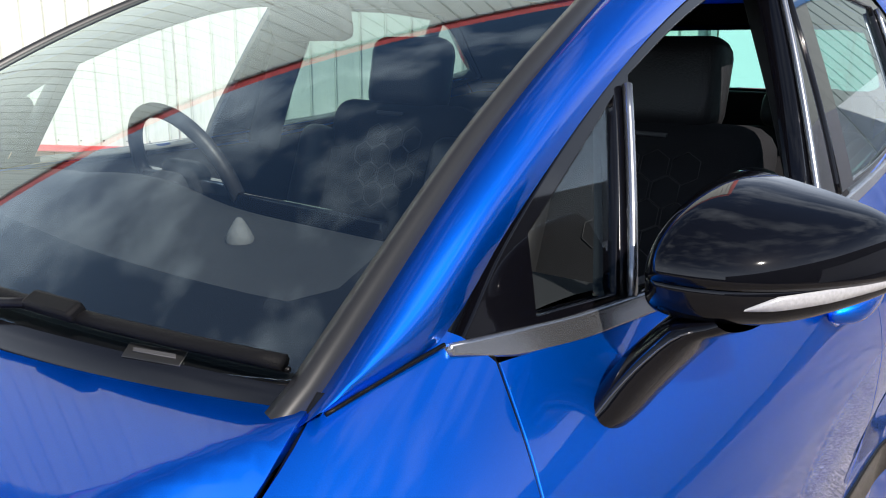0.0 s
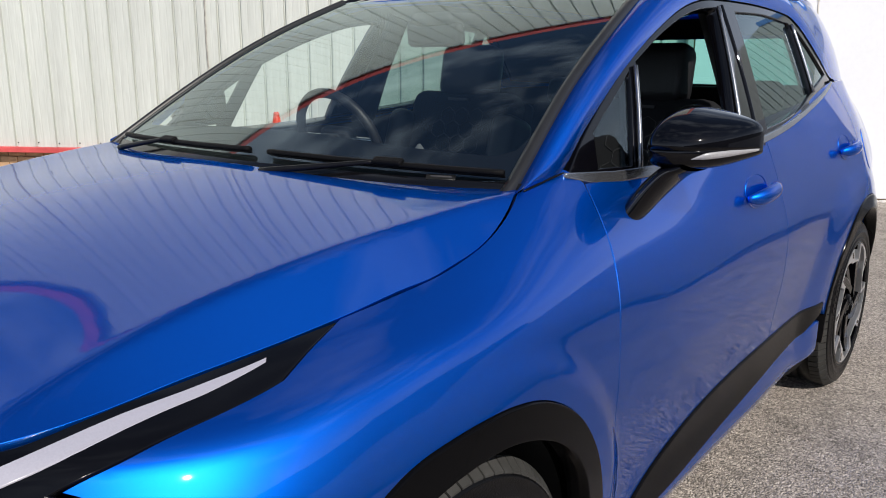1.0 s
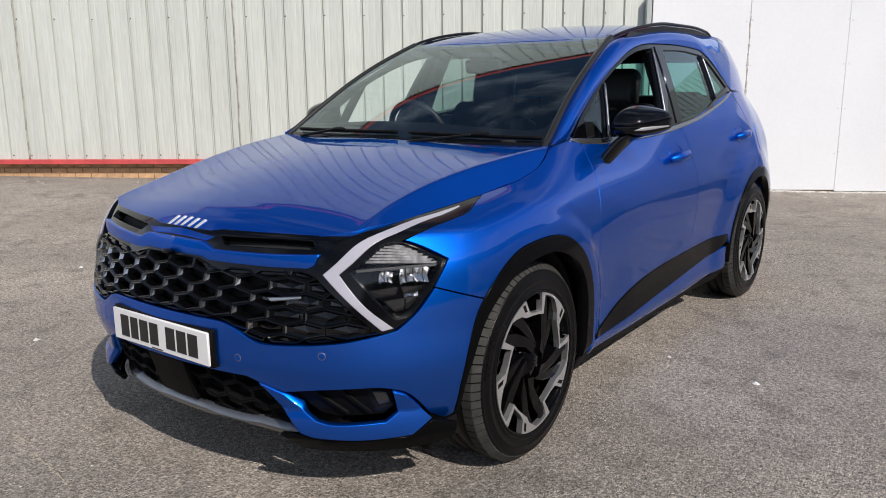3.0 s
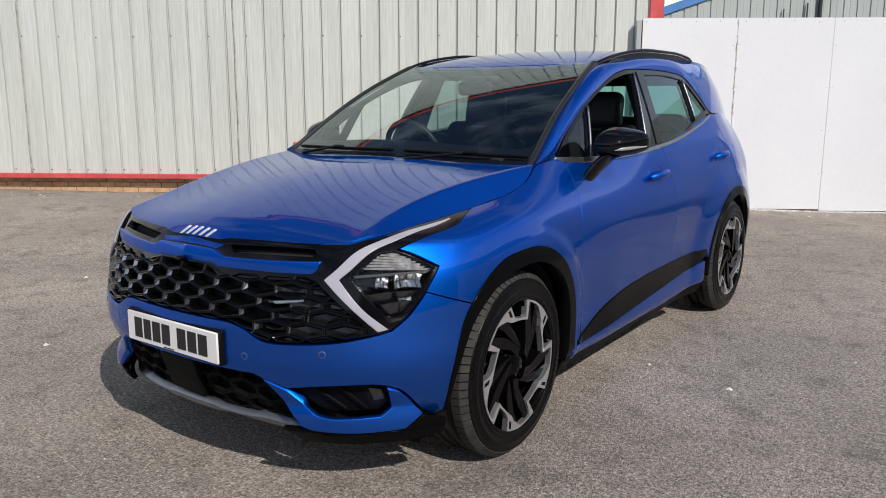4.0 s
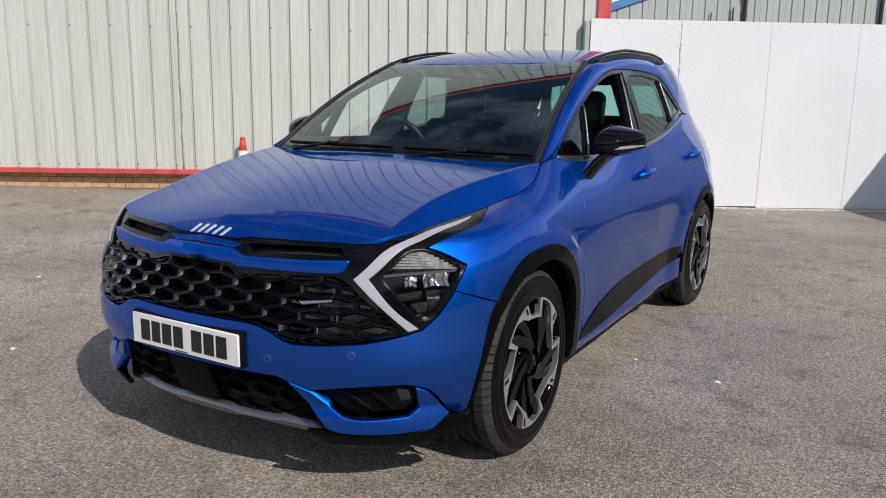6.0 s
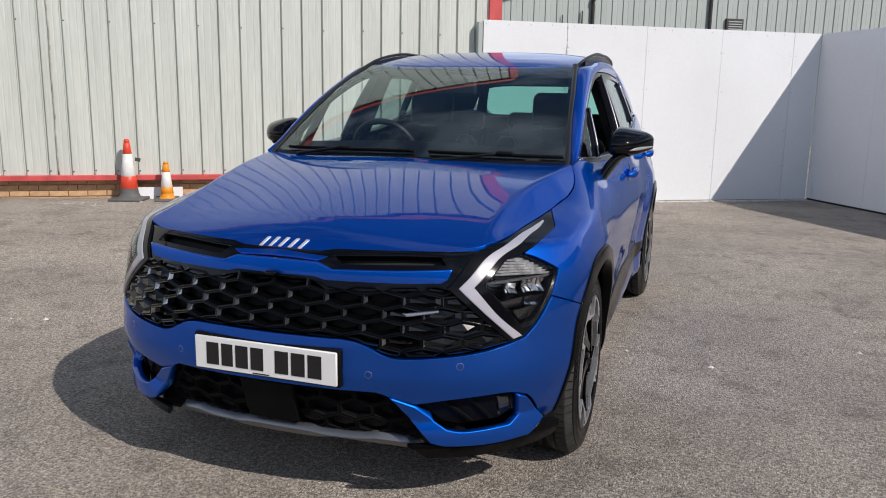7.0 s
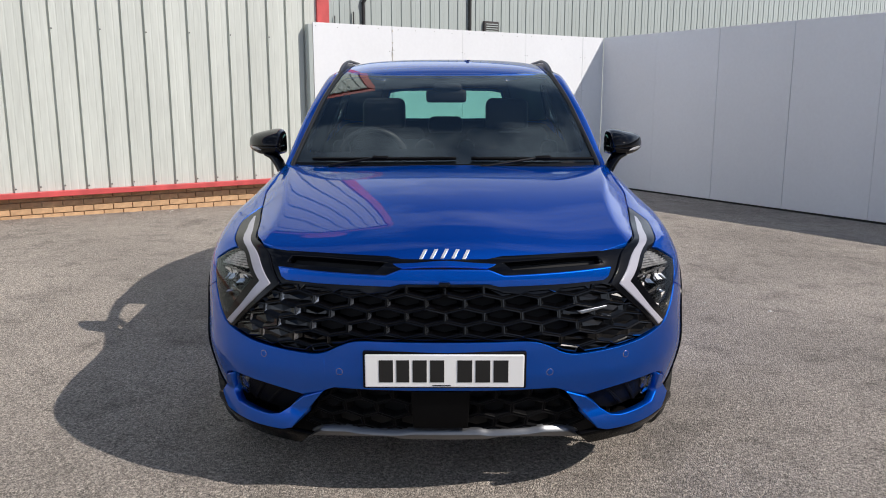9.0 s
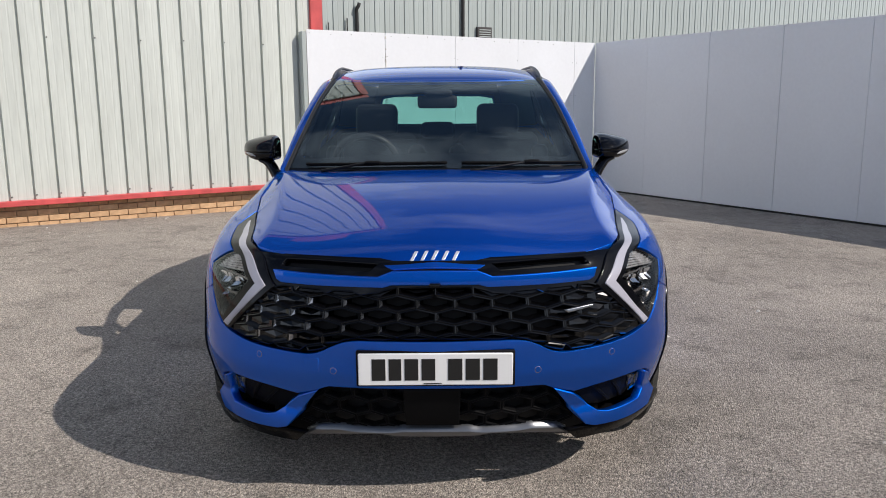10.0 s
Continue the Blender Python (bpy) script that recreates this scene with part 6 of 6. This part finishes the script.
def build_fittings():
    # handles
    for doors, y0, v0 in ((FRONT_DOORS, 1.40, 0.985), (REAR_DOORS, 2.43, 1.030)):
        u0 = ay(y0)
        dish = np.array([(u0 + 0.085 * math.copysign(abs(math.cos(a)) ** 0.8, math.cos(a)), v0 - 0.002 + 0.046 * math.copysign(abs(math.sin(a)) ** 0.9, math.sin(a))) for a in np.linspace(0, 2 * math.pi, 44, endpoint=False)])
        def cupped(u, v, lift=0.0, u0=u0, v0=v0):
            e = np.clip(((u - u0) / 0.088) ** 2 + ((v - v0 + 0.002) / 0.049) ** 2, 0, 1)
            return side(u, v, lift + 0.0030 - 0.034 * (1 - e) ** 1.2)
        both("handle_cup", PAINT, doors, cupped, dish, step=0.01, gap=0, lip=0.0005, deep=0.003)
        for i, door in enumerate(doors):
            s = (1, -1)[i]
            uu = np.linspace(u0 - 0.100, u0 + 0.112, 29)
            t = np.linspace(-1, 1, 29)
            p = side(uu, v0 - 0.004 + 0.008 * t, 0.010) + np.c_[0.030 * (1 - abs(t) ** 3.0), np.zeros(29), np.zeros(29)]
            tube("door_handle", PAINT, p * (s, 1, 1), 0.0175 * (1 - 0.62 * abs(t) ** 4), door, "blue pull handle", 14, squash=1.3)
    # fuel flap
    flap = np.array([(ay(2.86) + 0.075 * math.copysign(abs(math.cos(a)) ** 0.5, math.cos(a)), 0.99 + 0.085 * math.copysign(abs(math.sin(a)) ** 0.5, math.sin(a))) for a in np.linspace(0, 2 * math.pi, 40, endpoint=False)])
    panel("fuel_flap", PAINT, car, side, flap, step=0.03, gap=0, lip=0.002, lift=0.0025, deep=0.004)
    # roof rails
    for hand in (1, -1):
        line = smooth_line([(0.590, 1.19, 1.522), (0.600, 1.27, 1.556), (0.607, 1.40, 1.590), (0.612, 1.60, 1.624), (0.612, 1.9, 1.648), (0.608, 2.25, 1.648), (0.600, 2.50, 1.630), (0.596, 2.60, 1.612), (0.592, 2.66, 1.590)], 0.03)
        line[:, 2] -= 0.40 * (line[:, 2] - roof(line[:, 0], line[:, 1])[:, 2])
        line = line * (hand, 1, 1)
        tube("roof_rail", TRIM, line, np.interp(np.linspace(0, 1, len(line)), [0, 0.06, 0.5, 0.94, 1], [0.004, 0.008, 0.009, 0.008, 0.004]), car, "black roof rail", 12, squash=1.0)
        # long web under the rail
        web = [line + (0, 0, -0.01), np.array([roof(x, y, -0.01) for x, y in zip(line[:, 0], line[:, 1])])]
        sheet("rail_web", TRIM, web, car)
    # wipers
    for xs, ss, joint, arm_end in (((0.700, 0.12), (0.017, 0.029), 0.455, (0.16, -0.04)), ((0.05, -0.62), (0.031, 0.016), -0.30, (-0.54, -0.04))):
        x = np.linspace(*xs, 24)
        s = np.linspace(*ss, 24)
        w = tube("wiper", PLASTIC, screen(x, s, 0.013), 0.0085, car, "black flat wiper blade", 8, squash=0.8)
        tube("wiper_rubber", RUBBER, screen(x, s, 0.005), 0.0025, w, sides=6)
        k = float(np.interp(joint, x[::-1], s[::-1]))
        q = Vector(screen(joint, k, 0.018))
        part("wiper_joint", block(-0.036, 0.036, -0.010, 0.010, -0.006, 0.007, 0.004, Matrix.Translation(q) @ pose(0, 0, 0, 28, 0, 8 if joint > 0 else -8)), PLASTIC, w)
        arm = screen(np.linspace(joint - 0.03, arm_end[0], 12), np.linspace(k, arm_end[1], 12), 0.016)
        tube("wiper_arm", TRIM, arm, np.linspace(0.005, 0.008, 12), w, sides=8)
    # bumper tow cover outline
    panel("tow_cover", PAINT, car, side, straight([(-0.46, 0.548), (-0.405, 0.548), (-0.405, 0.500), (-0.46, 0.500)], 0.02), step=0.03, gap=0, lip=0.0008, lift=0.0012, deep=0.002)
    # small lens under the band
    part("front_camera", block(-0.02, 0.02, -0.845, -0.82, 0.792, 0.808, 0.006), GLOSS_BLACK, car)


build_fittings()


# ---- things in the yard
CONE_RED = shade("cone_red", (0.62, 0.055, 0.025), 0.45, vary=0.15, scale=9, rough_vary=0.1)
CONE_ORANGE = shade("cone_orange", (0.75, 0.27, 0.015), 0.45, vary=0.12, scale=9)
SLEEVE = shade("reflective_sleeve", (0.72, 0.72, 0.70), 0.35, vary=0.10, scale=14)
CONE_FOOT = shade("grey_rubber_foot", (0.10, 0.10, 0.10), 0.7, vary=0.25, scale=10)
SCUFF = shade("dark_scuff", (0.05, 0.045, 0.045), 0.7)


def traffic_cone(x, y, h, foot, colours, label, turn, lean):
    z = ground_z(x, y)
    c = thing("traffic_cone", x, y, z, label, "traffic cone", "cones by the wall")
    m = Matrix.Translation((x, y, z)) @ pose(0, 0, 0, lean, 0, turn)
    part("base", block(-foot, foot, -foot, foot, 0.0, 0.035, 0.012, m), CONE_FOOT, c, "grey rubber base")
    r0, r1 = foot * 0.62, 0.030
    rad = lambda t: r0 + (r1 - r0) * t
    lathe("skirt", CONE_FOOT if colours[0] == "grey" else CONE_ORANGE, [(foot * 0.86, 0.034), (rad(0.06) + 0.01, h * 0.07), (rad(0.12), h * 0.12), (rad(0.20), h * 0.20)], m, c)
    for a, b, material, name in colours[1]:
        lathe(name, material, [(rad(a), h * a), (rad(a) + 0.002, h * a + 0.002), (rad(b) + 0.002, h * b - 0.002), (rad(b), h * b)], m, c)
    lathe("tip", colours[2], [(rad(0.93), h * 0.93), (rad(0.95) - 0.003, h * 0.955), (rad(0.96) + 0.002, h * 0.96), (rad(0.985), h * 0.985), (0.02, h), (0.0, h)], m, c)
    return c, m


big, big_m = traffic_cone(-5.60, 5.02, 0.76, 0.20, ("grey", [(0.20, 0.40, CONE_RED, "red_band"), (0.40, 0.76, SLEEVE, "white_sleeve"), (0.76, 0.93, CONE_RED, "red_band")], CONE_RED), "tall red and white traffic cone with a grey base", 20, 0)
part("scuff", block(-0.03, 0.035, -0.092, -0.085, 0.50, 0.545, 0.004, big_m @ pose(0, 0, 0, 0, 12, 25)), SCUFF, big)
traffic_cone(-5.19, 5.22, 0.49, 0.145, ("orange", [(0.20, 0.36, CONE_ORANGE, "orange_band"), (0.36, 0.74, SLEEVE, "white_sleeve"), (0.74, 0.93, CONE_ORANGE, "orange_band")], CONE_ORANGE), "small orange and white traffic cone", 35, 1.5)

# loose white board leaning on the plinth
p = yard(-4.45, 0.05)
lb = part("white_panel", block(-0.36, 0.36, -0.008, 0.008, 0.0, 0.15, 0.003, Matrix.Translation((p.x, p.y, ground_z(p.x, p.y))) @ pose(0, 0, 0, -8, 0, WALL_TURN)), BOARD)
tagged(lb, "narrow white panel leaning on the brick plinth", "panel")


def wall_details():
    """Screws in rows, sealed sheet joints, dents in the red rail, stains."""
    bolt = bpy.data.meshes.new("screw")
    bm = bmesh.new()
    bmesh.ops.create_cone(bm, cap_ends=True, segments=8, radius1=0.009, radius2=0.006, depth=0.008)
    bmesh.ops.transform(bm, matrix=pose(0, 0, 0, 90), verts=bm.verts)
    bm.to_mesh(bolt)
    bm.free()
    bolt.materials.append(SCUFF)
    length = 24.141
    k = 0
    for i in range(43, 93):
        s = i * RIB + 0.045
        for z in (0.37, 2.18, 3.9):
            if i % 2 == 0 or z < 1:
                ob = new("screw", bolt)
                under(ob, WALL)
                ob.matrix_basis = WALL_M @ pose(s, 0.006, z + random.uniform(-0.01, 0.01))
                k += 1
    # mastic beads at two sheet laps
    bead = shade("dirty_mastic", (0.36, 0.35, 0.31), 0.8, vary=0.45, scale=12, bump=0.002, bump_scale=80)
    for s in (-8.53, -5.55):
        pts = [WALL_M @ Vector((length + s + 0.003 * math.sin(7 * z) + 0.002 * math.sin(31 * z), 0.006, z)) for z in np.linspace(0.33, 5.4, 60)]
        tube("mastic_bead", bead, pts, 0.016, WALL, "dirty mastic along a sheet joint", 6, squash=0.5)
    # peeling stretch of the red rail
    rust = shade("bare_rusty_metal", (0.10, 0.055, 0.045), 0.8, vary=0.5, scale=14, bump=0.002, bump_scale=60)
    x = length - 3.35
    while x < length - 1.95:
        w = random.uniform(0.08, 0.22)
        part("peeled_patch", block(x, x + w, -0.040, -0.034, 0.262 + random.uniform(0, 0.02), 0.312 + random.uniform(-0.01, 0.012), 0.003, WALL_M), rust, WALL)
        x += w * random.uniform(0.9, 1.3)
    for i in range(9):
        x = length - random.uniform(3.9, 6.6)
        w = random.uniform(0.05, 0.18)
        part("peeled_patch", block(x, x + w, -0.040, -0.034, 0.285 + random.uniform(0, 0.012), 0.314, 0.003, WALL_M), rust, WALL)


wall_details()


def far_details():
    """Pipes, a vent and a sheet lap on the shed; screws and a taped joint on the hoarding."""
    m, shed = SHED_M, bpy.data.objects["far_shed_wall"]
    for s, z1, r, name in ((11.0, 7.2, 0.055, "downpipe"), (7.02, 4.12, 0.055, "cable_duct"), (6.68, 3.95, 0.022, "thin_duct"), (6.05, 3.80, 0.016, "thin_duct")):
        pts = [m @ Vector((s, -0.07, z)) for z in np.linspace(0.0, z1, 12)]
        if name == "cable_duct":
            pts += [m @ Vector((s - 0.03, -0.10, z1 + 0.10)), m @ Vector((s + 0.03, -0.14, z1 + 0.22)), m @ Vector((s + 0.05, -0.15, z1 + 0.30))]
        tube(name, PIPE_SHADE_BLACK, pts, r, shed, "black " + name.replace("_", " "), 10)
    part("wall_vent", block(11.58, 12.18, -0.11, 0.0, 3.30, 3.92, 0.01, m), SCUFF, shed, "dark wall vent")
    for i in range(7):
        part("vent_slat", block(11.64, 12.12, -0.13, -0.105, 3.36 + i * 0.075, 3.39 + i * 0.075, 0.003, m), GREY_CLAD, shed)
    north, mn = bpy.data.objects["wall_north"], Matrix.Translation(yard(-0.12, 0.10)) @ pose(0, 0, 0, 0, 0, WALL_TURN)
    dot = bpy.data.meshes.new("screw_head")
    bm = bmesh.new()
    bmesh.ops.create_cone(bm, cap_ends=True, segments=8, radius1=0.005, radius2=0.004, depth=0.003)
    bmesh.ops.transform(bm, matrix=pose(0, 0, 0, 90), verts=bm.verts)
    bm.to_mesh(dot)
    bm.free()
    dot.materials.append(SCUFF)
    places = [(0.06 + 0.31 * i, 2.345) for i in range(16)] + [(1.22 * j + d, z) for j in range(1, 5) for d in (-0.03, 0.03) for z in (0.4, 0.95, 1.5, 2.05)]
    for x, z in places:
        ob = new("screw_head", dot)
        under(ob, north)
        ob.matrix_basis = mn @ pose(x + random.uniform(-0.02, 0.02), -0.004, z + random.uniform(-0.015, 0.015))
    tape = shade("grubby_joint_filler", (0.50, 0.48, 0.44), 0.9, vary=0.5, scale=9)
    for i in range(34):
        z = random.uniform(0.5, 2.33)
        part("filler_patch", block(1.22 + random.uniform(-0.012, 0.0), 1.22 + random.uniform(0.004, 0.014), -0.0045, 0.0, z, z + random.uniform(0.015, 0.06), 0.001, mn), tape, north)


far_details()

# scraps and pale chips lying about
chip_mat = shade("pale_scraps", (0.62, 0.60, 0.56), 0.8, vary=0.2)
rng = random.Random(4)
verts, faces = [], []
LARGER = [(2.157, 1.73), (-3.32, 0.65), (-2.42, 0.56), (1.38, 1.17), (-1.9, -0.4), (2.9, 0.9)]
for i in range(150):
    if i < 60:
        p = yard(rng.uniform(-9.5, 5.0), rng.uniform(0.1, 0.7))
    else:
        p = Vector((rng.uniform(-7, 5.5), rng.uniform(-2.2, 7.5), 0)) if i < 144 else Vector((*LARGER[i - 144], 0))
    g = ground_z(p.x, p.y)
    k = len(verts)
    r = rng.uniform(0.004, 0.013) * (1.5 if i < 60 else 1) if i < 144 else 0.021
    a0 = rng.uniform(0, 6)
    ring = [(p.x + r * rng.uniform(0.5, 1.2) * math.cos(a0 + a), p.y + r * rng.uniform(0.5, 1.2) * math.sin(a0 + a), g + 0.003) for a in (0, 1.3, 2.4, 3.6, 5.0)]
    verts += ring + [(p.x, p.y, g + 0.005 + r * 0.5)]
    faces += [(k + j, k + (j + 1) % 5, k + 5) for j in range(5)]
tagged(part("scraps", mesh_of("scraps", verts, faces, chip_mat, False)), "pale stone chips and paper scraps on the asphalt", "litter", kind="stuff")


def scrape():
    """A pale curved scrape worn into the asphalt before the car."""
    line = smooth_line([(-0.83, -1.035), (-0.72, -1.035), (-0.62, -1.05), (-0.55, -1.075), (-0.42, -1.09), (-0.33, -1.105), (-0.22, -1.13)], 0.012)
    flow = np.gradient(line, axis=0)
    flow /= np.linalg.norm(flow, axis=1)[:, None]
    across = np.c_[-flow[:, 1], flow[:, 0]]
    verts, faces = [], []
    for i, (p, a) in enumerate(zip(line, across)):
        w = rng.uniform(0.001, 0.0055)
        for e in (-1, 1):
            q = p + a * (e * w + rng.uniform(-0.002, 0.002))
            verts.append((q[0], q[1], ground_z(q[0], q[1]) + 0.004))
    faces = [(2 * i, 2 * i + 1, 2 * i + 3, 2 * i + 2) for i in range(len(line) - 1) if rng.random() < 0.8]
    mark = part("scrape", mesh_of("scrape", verts, faces, SCRAPED, False))
    tagged(mark, "thin pale curved scrape worn into the asphalt", "scrape", kind="stuff")


SCRAPED = shade("scraped_asphalt", (0.44, 0.38, 0.30), 0.9, vary=0.3, scale=60)
scrape()


def hoarding_edge():
    """Grey timber post behind the free edge of the hoarding and gravel at its foot."""
    q = yard(-0.16, 0.10)
    post = part("edge_post", block(-0.04, 0.02, -0.03, 0.08, 0.0, 2.36, 0.004, Matrix.Translation((q.x, q.y, 0)) @ pose(0, 0, 0, 0, 0, WALL_TURN)), GREY_CLAD)
    tagged(post, "grey weathered post at the end of the hoarding", "post")
    verts, faces = [], []
    for i in range(900):
        p = yard(rng.uniform(-0.1, 5.2), 0.12 + abs(rng.gauss(0, 0.06)))
        g = ground_z(p.x, p.y)
        r = rng.uniform(0.006, 0.018)
        k = len(verts)
        verts += [(p.x + r * math.cos(a), p.y + r * math.sin(a), g) for a in (0, 1.6, 3.1, 4.7)] + [(p.x, p.y, g + r)]
        faces += [(k + j, k + (j + 1) % 4, k + 4) for j in range(4)]
    tagged(part("gravel", mesh_of("gravel", verts, faces, chip_mat, False)), "pale gravel along the foot of the hoarding", "gravel", kind="stuff")


hoarding_edge()


def bricks():
    """Brick courses of the plinth: single bricks where the yard shows them, the rest as one mass."""
    me = bpy.data.meshes.new("brick")
    bm = block(0, 0.215, 0, 0.03, 0, 0.065, 0.003, segments=1)
    bm.to_mesh(me)
    bm.free()
    me.materials.append(BRICK)
    length = 24.141
    rest = []
    count = 0
    for row in range(5):
        z = -0.10 + row * 0.075
        n = int(length / 0.225)
        for i in range(n):
            x = i * 0.225 + (0.1125 if row % 2 else 0)
            if length - 9.6 < x < length - 1.0 and 1 <= row and count < 290:
                ob = new("brick", me)
                under(ob, WALL)
                ob.matrix_basis = WALL_M @ pose(x, 0.078 + random.uniform(-0.002, 0.002), z)
                count += 1
            elif x < length - 0.3:
                rest.append((x, z))
    verts, faces = [], []
    for x, z in rest:
        k = len(verts)
        verts += [WALL_M @ Vector((x + a * 0.215, b, z + c * 0.065)) for b in (0.079, 0.105) for a, c in ((0, 0), (1, 0), (1, 1), (0, 1))]
        faces += [(k, k + 1, k + 2, k + 3), (k, k + 4, k + 5, k + 1), (k + 3, k + 2, k + 6, k + 7), (k, k + 3, k + 7, k + 4), (k + 1, k + 5, k + 6, k + 2)]
    tagged(part("brick_courses", mesh_of("brick_courses", verts, faces, BRICK, False), None, WALL), kind="stuff")


bricks()


def dash_lump():
    """A small pale rounded thing lying on the dashboard."""
    m = pose(0.226, 0.70, 1.084, 0, 0, 25)
    ob = lathe("dash_lump", PALE_LUMP, [(0.019, 0.0), (0.021, 0.006), (0.016, 0.018), (0.009, 0.030), (0.004, 0.037), (0.0, 0.038)], m, None, "", 20)
    tagged(ob, "small pale rounded lump on the dashboard", "ornament")


PALE_LUMP = shade("pale_lump", (0.085, 0.09, 0.095), 0.85, vary=0.2, scale=30, bump=0.003, bump_scale=60)
dash_lump()
